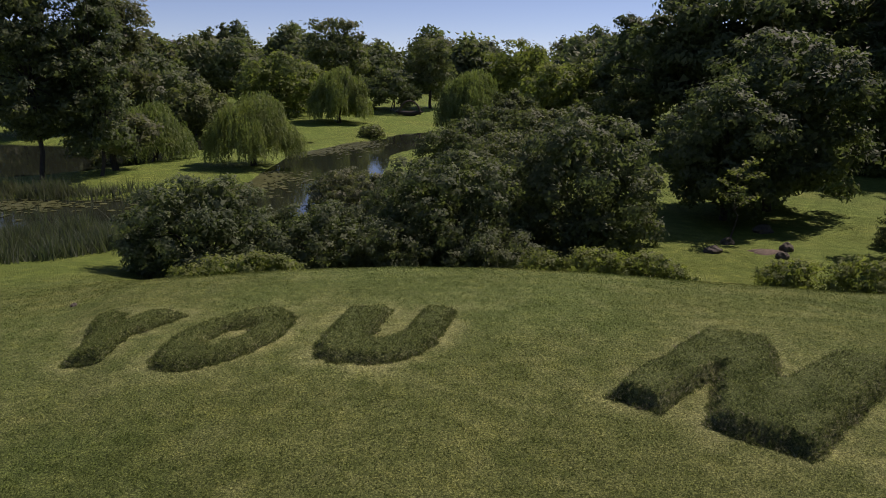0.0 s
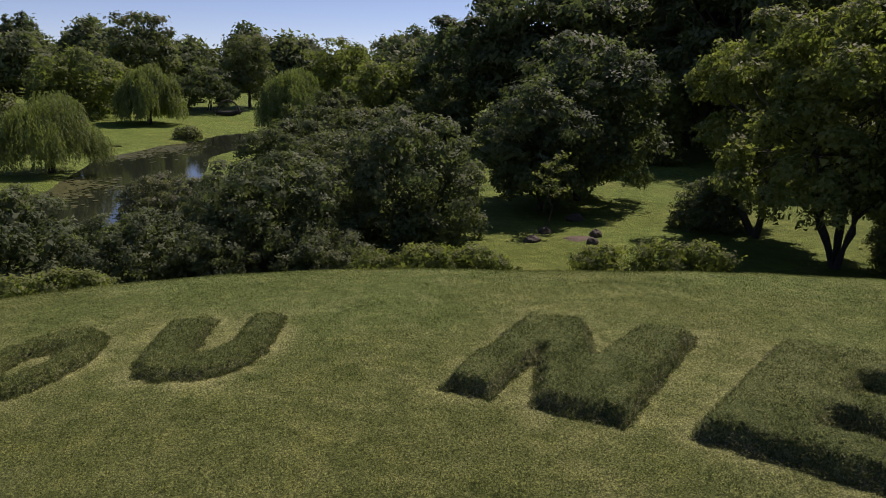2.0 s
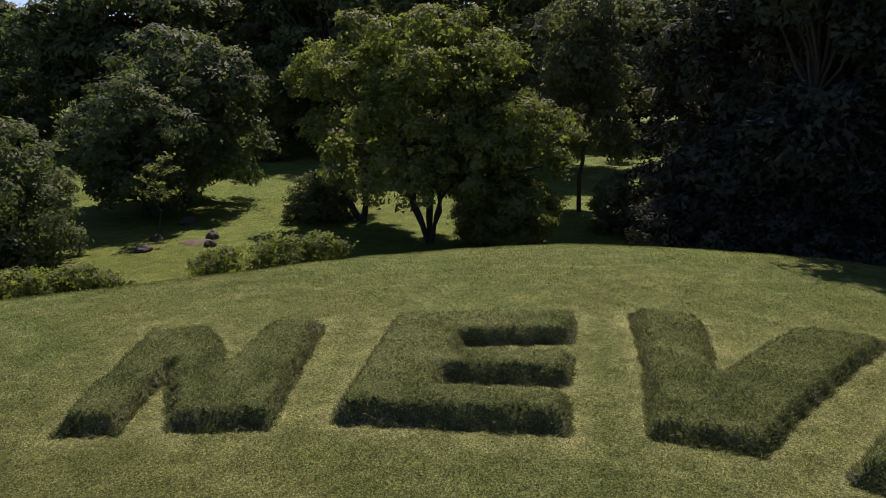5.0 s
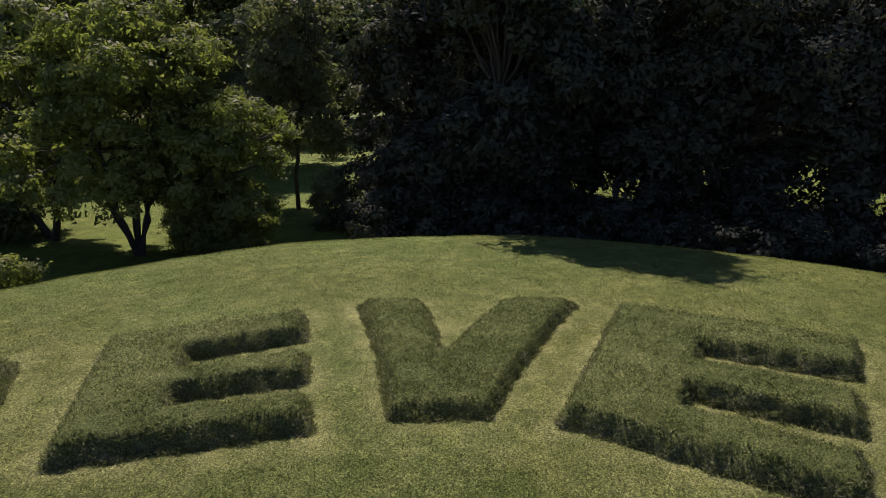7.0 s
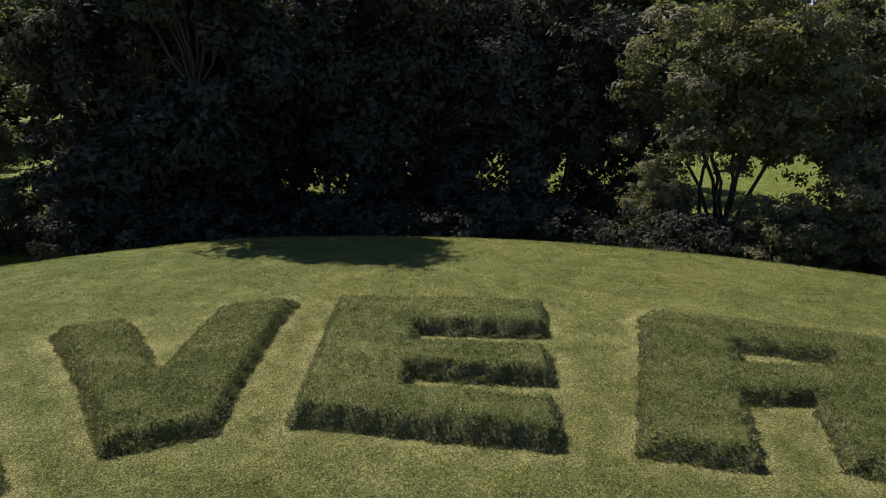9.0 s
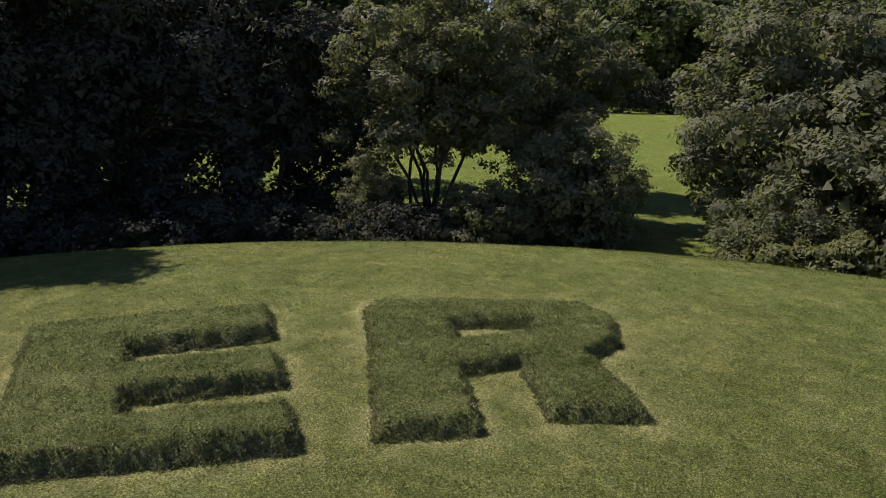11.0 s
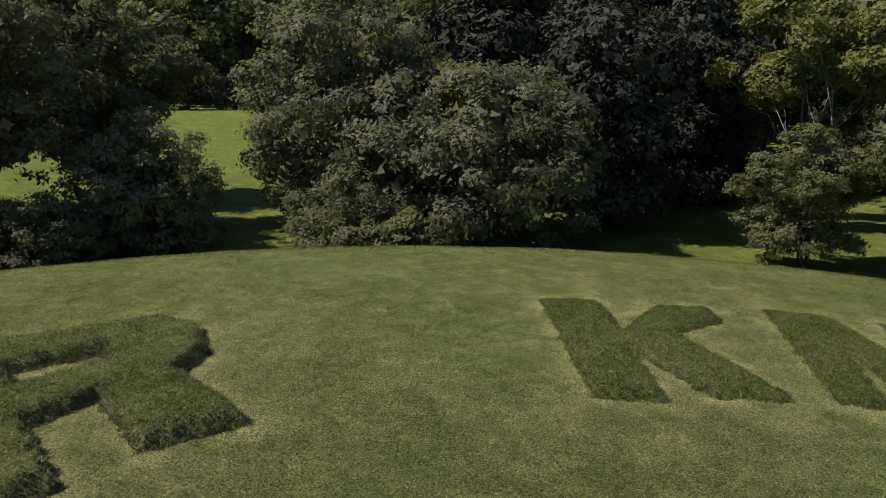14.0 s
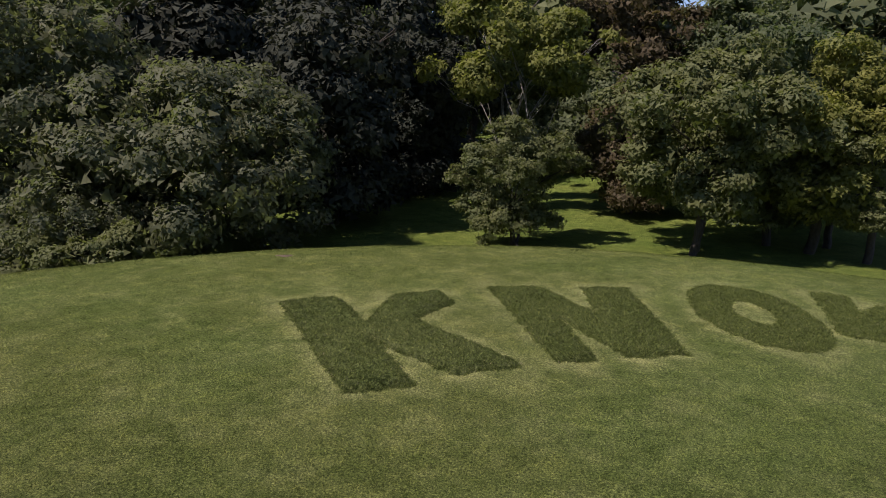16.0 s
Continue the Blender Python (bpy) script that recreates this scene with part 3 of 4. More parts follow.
def build_turf():
    """Short blades of the mown lawn, over the part of the mound that lies in view."""
    rng = np.random.RandomState(7)
    n = 220000
    az = np.radians(rng.uniform(-38, 206, n))
    r = 6.3 + (31.5 - 6.3) * rng.rand(n) ** 1.25
    keep = rng.rand(n) < np.minimum(1, 0.45 + r / 40)
    x, y = (r * np.sin(az))[keep], (r * np.cos(az))[keep]
    out = letters_distance(x, y) > -0.02
    x, y = x[out], y[out]
    wear = wear_at(x, y)
    clump = 0.5 + 0.5 * wobble(x, y, 0.5, 21)
    v, f = blades_at(x, y, height(x, y) - 0.005, (0.035 + 0.015 * clump) * (1 - 0.45 * wear), 0.024, rng, 2, 1.1, 0.03)
    az = np.radians(rng.uniform(-38, 206, 42000))
    deg = np.degrees(az)
    r = crest_radius(np.where(deg > 180, deg - 360, deg)) * rng.uniform(0.86, 1.03, len(az))
    x, y = r * np.sin(az), r * np.cos(az)
    v2, f2 = blades_at(x, y, height(x, y) - 0.01, 0.03 + 0.03 * (0.5 + 0.5 * wobble(x, y, 1.3, 22)), 0.03, rng, 2, 0.8, 0.04)
    wear = np.concatenate((wear, np.full(len(x), 0.12)))
    v, f = np.concatenate((v, v2)), np.concatenate((f, f2 + len(v)))
    me = mesh_of("grass", v, f, LAWN_BLADE, np.repeat(wear, 6), mound_mask=np.ones(len(v)))
    return tagged(new("grass", me), "short mown grass blades covering the mound", "grass", kind="stuff")


build_turf()


# ---- trees and shrubs ----
SEED = [100]


def fresh():
    SEED[0] += 1
    return np.random.RandomState(SEED[0])


WORDS = {}
for _m, _w in ((DARK, "dark green"), (GREEN, "mid-green"), (FRESH, "fresh green"), (LIME, "yellow-green"), (OLIVE, "olive-green"), (GREY, "grey-green"), (RUST, "brownish"), (SHADED, "shade-darkened green")):
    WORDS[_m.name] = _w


def crown_lobes(h, r, low, rng):
    """Overlapping leafy masses, gathered on a few great limbs, that fill a crown of height h and radius r from low upwards."""
    lobes = []
    half = (h - low) / 2
    size = 0.5 * min(r, half)
    heads = [(0.0, 0.0, low + half, 1.3 * size), (rng.normal(0, 0.15) * r, rng.normal(0, 0.15) * r, h - 0.8 * size, 0.9 * size)]
    turn = rng.uniform(0, 6.28)
    levels = max(2, int(round(2.2 * half / r)))
    for level in range(levels):
        rise = (level + 0.1) / levels
        shift = rng.uniform(-0.5, 0.5) / levels if level else 0.0
        for k in range(5):
            a = turn + k * 1.257 + level * 0.7 + rng.normal(0, 0.42)
            R = size * rng.uniform(0.42, 1.1)
            q = rng.uniform(0.6, 1.12) * max(0.0, r - R * 0.85) * math.sin(math.pi * (0.24 + 0.66 * rise)) ** 0.7
            heads.append((math.cos(a) * q, math.sin(a) * q, low + R * 0.55 + max(0.0, rise + shift + rng.uniform(-0.06, 0.14)) * (2 * half - R * 1.2), R))
    for k in range(5):
        a, rise = rng.uniform(0, 6.28), rng.uniform(0.05, 0.85)
        heads.append((math.cos(a) * r * 0.98, math.sin(a) * r * 0.98, low + 2 * half * rise, size * rng.uniform(0.25, 0.42)))
    each = 3
    for hx, hy, hz, R in heads:
        for k in range(each):
            o = unit(rng.normal(0, 1, 3))
            s = R * rng.uniform(0.4, 0.65)
            z = hz + o[2] * R * 0.6
            lobes.append((hx + o[0] * R * 0.65, hy + o[1] * R * 0.65, min(max(z, low + s * 0.5), h - s * 0.8), s))
        lobes.append((hx, hy, min(max(hz, low + R * 0.5), h - R * 0.6), R * 0.75))
    return lobes


def dome_lobes(h, r, rng):
    """Leafy masses packed into a full rounded dome that comes down to the ground."""
    mid = 0.42 * h
    lobes = [(0.0, 0.0, mid, 0.62 * min(r, mid * 1.2)), (0.0, 0.0, 0.66 * h, 0.5 * min(r, mid * 1.2))]
    n = 34
    turn = rng.uniform(0, 6.28)
    for k in range(n):
        z = 1 - 1.62 * (k + 0.5) / n
        a = turn + k * 2.39996 + rng.normal(0, 0.25)
        w = math.sqrt(max(0.0, 1 - z * z))
        R = 0.34 * min(r, 0.62 * h) * rng.uniform(0.7, 1.3)
        q = rng.uniform(0.88, 1.06)
        lobes.append((math.cos(a) * w * max(0.1, r - 0.95 * R) * q, math.sin(a) * w * max(0.1, r - 0.95 * R) * q, max(0.5 * R, mid + z * (h - mid - 0.95 * R) * q if z > 0 else mid + z * (mid - 0.3 * R)), R))
    return lobes


def broadleaf(x, y, h, r, low=1.0, leaves=GREEN, stems=1, bark=None, split=None, dense=1.0, stout=1.0, name="broadleaf_tree", label=""):
    rng = fresh()
    bark = bark or BARK
    dist = math.hypot(x, y)
    tree = new(name)
    tree.location = (x, y, float(height(x, y)) - 0.05)
    low = max(0.1, min(low, h * 0.6))
    if dist > 100 or (low < 0.4 and dist < 75 and leaves is not SHADED):
        lift = low if low > 0.4 else 0.0
        lobes = [(a, b, c + lift, q) for a, b, c, q in dome_lobes(h - lift, r, rng)]
    else:
        lobes = crown_lobes(h, r, low, rng)
    area = 4 * math.pi * r * (r + (h - low)) / 2
    size, n = leaf_plan(area * dense, dist, (21000 if leaves is SHADED else 36000 if dist < 46 else 23000 if dist < 60 else 16000) if dist < 72 else (((18000 if dist < 95 else 9000) if name == "broadleaf_tree" else 3200) if dist < 260 else 2000))
    v, f, nrm = cloud(lobes, n, size, rng, spread=size * 1.25, minor=11 if dist < 72 else 6, core=20 if dist < 72 else 8)
    tubes = Tubes(6 if dist < 52 else 4)
    fork = split or min(low + 0.25 * (h - low), h * 0.5)
    girth = (0.018 * h + 0.05) * stout
    for k in range(stems):
        off = rng.normal(0, 0.07 * r, 2) * (stems > 1)
        lean = rng.normal(0, 0.20 if stems > 1 else 0.05, 2) * fork
        if stems > 4:
            off = off * 0.5
            lean = np.array((math.cos(2.4 * k), math.sin(2.4 * k))) * rng.uniform(0.12, 0.45) * fork
        foot, top = np.array((off[0], off[1], 0)), np.array((off[0] + lean[0], off[1] + lean[1], fork))
        g = girth / math.sqrt(stems)
        tubes.bend(foot, top, g * 1.15, g * 0.75, rng, 0.0, 7)
        for lobe in lobes[3::4][k::stems]:
            pts = tubes.bend(top, lobe[:3], g * 0.42, 0.02, rng, 0.12, 7 if dist < 72 else 4)
            for s in range(3 if dist < 52 and leaves is not DARK else 0):
                tip = np.array(lobe[:3]) + unit(rng.normal(0, 1, 3)) * lobe[3] * 0.85
                tubes.bend(pts[min(3 + s, len(pts) - 1)], tip, g * 0.14, 0.01, rng, 0.08, 4)
    put("trunk", tubes.mesh("trunk", bark), tree)
    put("crown", mesh_of("crown", v, f, leaves, normals=nrm), tree)
    return tagged(tree, label or f"{WORDS[leaves.name]} broadleaf tree with a full crown on the lawn", "tree")


def shrub(x, y, h, r, leaves=GREEN, dense=1.0, name="shrub", label=""):
    rng = fresh()
    dist = math.hypot(x, y)
    bush = new(name)
    bush.location = (x, y, float(height(x, y)) - 0.05)
    lobes = dome_lobes(h, r, rng)
    for k in range(int(6 + r * 2)):
        a = k * 2.4
        s = r * rng.uniform(0.22, 0.34)
        lobes.append((math.cos(a) * (r - s) * 0.95, math.sin(a) * (r - s) * 0.95, s * 0.7, s))
    size, n = leaf_plan(3.6 * math.pi * r * (r + h) / 2 * dense, dist, 9000 if leaves is SHADED else 26000)
    v, f, nrm = cloud(lobes, n, size, rng, spread=size * 1.25, minor=10, core=16)
    ok = v[f].mean(1)[:, 2] > 0.05
    tubes = Tubes(6)
    for lobe in lobes[3::4]:
        tubes.bend(rng.normal(0, 0.08 * r, 3) * (1, 1, 0), lobe[:3], 0.05 + 0.01 * r, 0.012, rng, 0.1, 5)
    put("trunk", tubes.mesh("trunk", BARK), bush)
    put("foliage", mesh_of("foliage", v, f[ok], leaves, normals=nrm), bush)
    return tagged(bush, label or f"large dense {WORDS[leaves.name]} shrub below the mound", "shrub")


def hedge_shrub(x, y, h, r):
    """A low clipped-looking shrub that spreads across the foot of the mound."""
    rng = fresh()
    bush = new("low_shrub")
    bush.location = (x, y, 0)
    ax = unit(np.array((y, -x)))
    lobes, n = [], int(10 * r)
    for k in range(n):
        q, w = rng.uniform(-1, 1), rng.uniform(-0.9, 0.9)
        px, py = ax[0] * q * r - ax[1] * w, ax[1] * q * r + ax[0] * w
        s = rng.uniform(0.4, 0.7)
        top = h * (1 - 0.45 * q * q) * rng.uniform(0.75, 1.0)
        for z in np.arange(max(0.2, top - s), 0, -0.7):
            lobes.append((px, py, float(height(x + px, y + py)) + z, s))
    v, f, nrm = cloud(lobes, int(2600 * r), 0.15, rng, 0.2)
    for lobe in lobes[:5]:
        tubes = Tubes(5)
        tubes.bend((lobe[0], lobe[1], float(height(x + lobe[0], y + lobe[1])) - 0.1), lobe[:3], 0.035, 0.012, rng, 0.05, 4)
        put("stem", tubes.mesh("stem", BARK), bush)
    put("foliage", mesh_of("foliage", v, f, FRESH, normals=nrm), bush)
    return tagged(bush, "low spreading fresh green shrub at the mound's foot", "shrub")


def willow(x, y, h, r):
    rng = fresh()
    tree = new("willow_tree")
    tree.location = (x, y, float(height(x, y)) - 0.05)
    dist = math.hypot(x, y)
    leaf = max(0.22, 0.0032 * dist)
    heads = [(0.0, 0.0, 0.86 * h, 0.30 * r), (0.15 * r, 0.1 * r, 0.92 * h, 0.22 * r)]
    for k in range(30):
        a, q = k * 2.39996 + rng.normal(0, 0.3), math.sqrt((k + 0.5) / 30)
        rise = 0.92 * math.sqrt(max(0.06, 1 - 0.86 * q * q)) * rng.uniform(0.84, 1.04)
        heads.append((math.cos(a) * q * r * 0.80, math.sin(a) * q * r * 0.80, h * rise, r * rng.uniform(0.16, 0.27)))
    pts, ways, norms = [], [], []
    strands = int(1900 * (r / 5) ** 1.2)
    for k in range(strands):
        hx, hy, hz, hr = heads[rng.randint(len(heads))]
        o = unit(rng.normal(0, 1, 3))
        p = np.array((hx, hy, hz)) + o * hr * (1, 1, 0.7)
        out = unit(np.array((p[0], p[1], 0.0)) + rng.normal(0, 0.6, 3) * (1, 1, 0))
        drop = rng.uniform(0.25, 0.8) * max(0.6, p[2] - 0.3) * (0.5 + 0.6 * min(1, math.hypot(p[0], p[1]) / (r * 0.7)))
        steps = max(4, int(drop / (leaf * 0.42)))
        s = np.linspace(0, 1, steps)[:, None]
        q = p + out * (0.35 * np.sqrt(s)) * min(1.2, 0.25 * r) + np.array((0, 0, -1)) * drop * s + rng.normal(0, 0.07, (steps, 3))
        pts.append(q)
        ways.append(np.repeat(np.array((out * 0.25 + (0, 0, -1)))[None], steps, 0) + rng.normal(0, 0.25, (steps, 3)))
        norms.append(np.repeat(out[None], steps, 0) + rng.normal(0, 0.5, (steps, 3)))
    pts = np.concatenate(pts)
    v, f = leaf_cards(pts, np.concatenate(norms), leaf * 1.25, leaf * 0.42, rng, np.concatenate(ways))
    tubes = Tubes(8)
    fork = np.array((rng.normal(0, 0.2), rng.normal(0, 0.2), h * 0.34))
    tubes.bend((0, 0, 0), fork, 0.04 * h + 0.06, 0.03 * h, rng, 0, 6)
    for hx, hy, hz, hr in heads:
        tubes.bend(fork, (hx, hy, hz), 0.012 * h + 0.03, 0.02, rng, 0.25, 6)
    put("trunk", tubes.mesh("trunk", BARK), tree)
    put("crown", mesh_of("crown", v, f, WEEP), tree)
    return tagged(tree, "weeping willow with light green hanging branches by the pond", "willow tree")


def poplar(x, y, h, r):
    rng = fresh()
    tree = new("poplar_tree")
    tree.location = (x, y, float(height(x, y)))
    lobes = []
    for k in range(22):
        q = k / 21
        w = r * (0.55 + 0.45 * math.sin(math.pi * min(1, 0.15 + 0.8 * q))) * (1 - 0.65 * max(0, q - 0.6) / 0.4)
        lobes.append((rng.normal(0, 0.25) * r, rng.normal(0, 0.25) * r, h * (0.10 + 0.86 * q), w * 0.85))
    v, f, nrm = cloud(lobes, 6000, 0.95, rng, 0.5)
    tubes = Tubes(6)
    tubes.limb([(0, 0, 0), (0.1, 0, h * 0.5), (0, 0.1, h * 0.95)], (0.4, 0.25, 0.04))
    put("trunk", tubes.mesh("trunk", BARK), tree)
    put("crown", mesh_of("crown", v, f, DARK, normals=nrm), tree)
    return tagged(tree, "tall narrow dark green poplar beyond the ponds", "poplar tree")


def sapling(x, y, h, r):
    """A young tree with a thin stem and a few flat tiers of leaves."""
    rng = fresh()
    tree = new("young_tree")
    tree.location = (x, y, float(height(x, y)))
    tubes = Tubes(6)
    stem = tubes.bend((0, 0, 0), (0.1, 0, h * 0.97), 0.06, 0.012, rng, 0.0, 8)
    pts = []
    for k in range(9):
        a, z = k * 2.4 + rng.normal(0, 0.3), h * (0.42 + 0.062 * k)
        reach = r * rng.uniform(0.45, 1.0) * (1.0 - 0.35 * (k / 9))
        tip = np.array((math.cos(a) * reach, math.sin(a) * reach, z + 0.5 * reach))
        b = tubes.bend((0.1 * z / h, 0, z), tip, 0.022, 0.006, rng, 0.05, 6)
        for p in b[2:]:
            pts.append(p + rng.normal(0, 0.17, (16, 3)) * (1, 1, 0.5))
    pts = np.concatenate(pts)
    v, f = leaf_cards(pts, rng.normal(0, 0.5, pts.shape) + (0, 0, 1), 0.24, 0.13, rng)
    put("stem", tubes.mesh("stem", BARK), tree)
    put("foliage", mesh_of("foliage", v, f, FRESH), tree)
    return tagged(tree, "young tree with tiered light green leaves among stones", "tree")


# ---- each tree and shrub: x, y, height, radius ----
broadleaf(-36.9, 64.1, 22.4, 5.2, low=3.8, leaves=DARK, dense=0.8, stout=0.6)
broadleaf(-33.0, 67.4, 20.4, 4.2, low=2.5, leaves=DARK, dense=0.8, stout=0.5)
broadleaf(-33.9, 72.4, 20.5, 5.0, low=1.0, leaves=GREY, dense=0.8)
willow(-34.3, 83.2, 7.1, 4.9)
broadleaf(-53.2, 140.3, 10.1, 7.2, low=0.1, leaves=DARK)
broadleaf(-40.3, 115.1, 8.3, 5.8, low=0.1, leaves=OLIVE)
willow(-20.9, 77.2, 7.9, 5.6)
poplar(-89.1, 276.0, 25.0, 4.3)
poplar(-84.3, 277.5, 26.6, 4.3)
poplar(-79.4, 278.9, 27.5, 4.6)
broadleaf(-33.7, 146.2, 12.5, 8.2, low=0.2, leaves=FRESH)
broadleaf(-29.6, 157.2, 10.2, 4.9, low=0.1, leaves=FRESH)
broadleaf(-27.7, 182.9, 20.9, 8.5, low=4.8, leaves=GREEN)
willow(-20.4, 138.5, 10.6, 6.4)
broadleaf(-12.4, 164.5, 9.3, 6.8, low=0.7, leaves=DARK, stems=3)
broadleaf(-3.4, 172.0, 17.5, 5.5, low=1.5, leaves=GREEN)
willow(4.9, 121.9, 10.7, 6.9)
broadleaf(15.9, 149.2, 17.2, 7.2, low=2.3, leaves=FRESH)
broadleaf(17.6, 106.5, 11.6, 6.8, low=1.3, leaves=FRESH)
broadleaf(8.5, 91.6, 7.6, 6.0, low=0.1, leaves=GREEN)
broadleaf(3.2, 73.9, 5.3, 5.8, low=0.1, leaves=GREEN)
broadleaf(9.0, 67.4, 6.1, 4.7, low=0.1, leaves=GREEN)
shrub(-11.9, 32.9, 4.8, 3.6, leaves=DARK)
shrub(-5.9, 33.5, 3.1, 3.2, leaves=DARK)
shrub(-5.7, 45.7, 3.8, 3.2, leaves=GREY)
shrub(0.4, 36.0, 5.3, 4.2, leaves=GREEN)
shrub(-2.0, 41.0, 4.0, 2.7, leaves=DARK)
shrub(4.4, 48.8, 5.8, 3.6, leaves=GREEN)
shrub(7.7, 38.2, 7.1, 4.2, leaves=DARK)
shrub(-2.5, 32.4, 2.4, 2.0, leaves=DARK)
shrub(2.1, 32.4, 2.0, 2.5, leaves=DARK)
hedge_shrub(-8.2, 27.3, 1.2, 2.3)
hedge_shrub(6.8, 27.7, 1.4, 3.4)
hedge_shrub(15.4, 25.2, 1.8, 3.0)
sapling(20.8, 66.8, 5.5, 1.5)
broadleaf(18.4, 45.4, 9.6, 4.3, low=0.1, leaves=DARK)
broadleaf(22.9, 49.0, 12.3, 5.7, low=0.3, leaves=DARK)
broadleaf(28.8, 87.5, 20.6, 9.4, low=5.0, leaves=DARK)
broadleaf(36.5, 82.3, 22.8, 10.4, low=6.0, leaves=DARK)
broadleaf(27.9, 35.5, 13.0, 5.6, low=3.4, leaves=FRESH, stems=2)
shrub(26.6, 37.6, 3.3, 2.3, leaves=DARK)
broadleaf(26.8, 27.6, 12.9, 5.0, low=3.0, leaves=FRESH, stems=6)
broadleaf(29.5, 24.4, 11.6, 3.9, low=1.2, leaves=FRESH)
shrub(29.4, 24.8, 3.6, 2.7, leaves=FRESH)
shrub(41.0, 68.6, 9.9, 3.0, leaves=FRESH)
broadleaf(41.7, 27.8, 16.0, 4.2, low=4.0, leaves=GREY, stout=0.45)
broadleaf(55.1, 39.9, 13.0, 2.8, low=6.5, leaves=GREY, bark=TAN_BARK, stout=1.3)
shrub(37.2, 22.3, 3.8, 1.6, leaves=GREY)

# Dark tree wall: its backlit shade is painted into the leaf colour.
broadleaf(40.3, 17.7, 15.0, 4.9, low=0.1, leaves=SHADED, stout=0.5)
broadleaf(38.0, 12.0, 25.5, 5.0, low=2.2, leaves=SHADED, dense=1.0, stout=0.5)
broadleaf(44.5, 12.0, 17.0, 5.8, low=2.6, leaves=SHADED, dense=0.8, stout=0.5)
broadleaf(45.9, 5.2, 17.0, 6.6, low=2.3, leaves=SHADED, dense=0.8, stout=0.5)
broadleaf(45.6, 6.7, 17.0, 6.5, low=2.5, leaves=SHADED, dense=0.7, stout=0.5)
broadleaf(47.1, -0.7, 17.5, 6.7, low=2.1, leaves=SHADED, dense=0.7, stout=0.5)
broadleaf(45.2, -8.9, 16.0, 6.1, low=2.2, leaves=SHADED, dense=0.9, stout=0.5)
broadleaf(53.0, 19.5, 14.3, 7.3, low=1.1, leaves=SHADED, dense=0.3)
broadleaf(55.2, 10.5, 14.1, 7.8, low=1.5, leaves=SHADED, dense=0.3)
broadleaf(56.0, 15.5, 14.0, 8.1, low=3.0, leaves=SHADED, dense=0.3)
broadleaf(59.9, 4.5, 16.9, 8.4, low=3.6, leaves=SHADED, dense=0.3)
broadleaf(57.7, -7.0, 16.8, 8.1, low=3.6, leaves=SHADED, dense=0.3)
broadleaf(59.6, -17.5, 14.6, 8.1, low=3.6, leaves=SHADED, dense=0.3)
shrub(49.5, 21.5, 3.9, 4.8, leaves=SHADED, dense=0.5)
shrub(51.2, 17.4, 3.5, 5.4, leaves=SHADED, dense=0.5)
shrub(48.7, 11.7, 2.7, 3.3, leaves=SHADED, dense=0.5)
shrub(53.1, 0.6, 2.9, 4.4, leaves=SHADED, dense=0.5)
shrub(52.6, -7.1, 1.9, 2.6, leaves=SHADED, dense=0.5)
shrub(51.8, -11.8, 2.7, 2.6, leaves=SHADED, dense=0.5)
shrub(47.5, -15.8, 2.8, 2.6, leaves=SHADED, dense=0.5)
# These low shrubs stand in for the black shade on the ground.
shrub(37.0, 15.4, 2.5, 5.3, leaves=SHADED, dense=0.5)
shrub(38.0, 9.2, 1.9, 5.5, leaves=SHADED, dense=0.5)
shrub(39.1, 0.1, 2.0, 5.5, leaves=SHADED, dense=0.5)
shrub(39.1, -8.9, 1.9, 5.3, leaves=SHADED, dense=0.5)

broadleaf(37.7, -16.3, 15.2, 5.4, low=4.6, leaves=GREY, stems=9)
shrub(33.6, -13.3, 2.5, 2.6, leaves=SHADED)
shrub(36.6, -12.2, 5.6, 1.7, leaves=GREY)
broadleaf(40.1, -24.7, 15.3, 4.3, low=4.1, leaves=GREY, stems=3)
shrub(33.1, -23.0, 7.5, 4.1, leaves=GREY)
shrub(33.0, -17.2, 3.6, 3.1, leaves=GREY)
broadleaf(48.6, -32.2, 16.8, 5.9, low=6.5, leaves=GREY)
broadleaf(28.4, -33.9, 14.9, 6.0, low=0.3, leaves=GREY, stems=3)
broadleaf(19.4, -33.7, 10.2, 7.0, low=0.3, leaves=GREY, stems=4)
# This tree and the next: shade painted into dark leaves.
broadleaf(15.2, -42.8, 15.1, 6.1, low=0.2, leaves=SHADED)
broadleaf(25.9, -50.1, 21.2, 10.0, low=2.1, leaves=SHADED)
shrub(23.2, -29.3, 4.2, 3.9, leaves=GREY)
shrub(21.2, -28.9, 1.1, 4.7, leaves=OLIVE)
broadleaf(15.0, -60.8, 22.0, 8.3, low=0.1, leaves=SHADED)
broadleaf(3.9, -50.5, 15.7, 6.4, low=8.4, leaves=LIME, bark=PALE_BARK, stems=6, dense=1.0, split=4.0, stout=0.55)
broadleaf(2.8, -38.5, 6.9, 3.3, low=0.5, leaves=OLIVE, stems=4)
broadleaf(-5.3, -80.4, 20.7, 7.4, low=0.1, leaves=RUST)
broadleaf(-4.3, -62.4, 8.5, 3.2, low=0.1, leaves=RUST)
broadleaf(-6.7, -39.0, 11.6, 6.0, low=2.7, leaves=OLIVE, stems=2)
broadleaf(-12.9, -40.6, 11.2, 4.7, low=2.6, leaves=LIME)
broadleaf(-15.1, -38.7, 7.9, 2.7, low=2.1, leaves=OLIVE)
broadleaf(-16.6, -78.8, 17.6, 7.0, low=5.5, leaves=DARK)
broadleaf(-34.1, -99.9, 17.7, 11.5, low=4.0, leaves=FRESH)
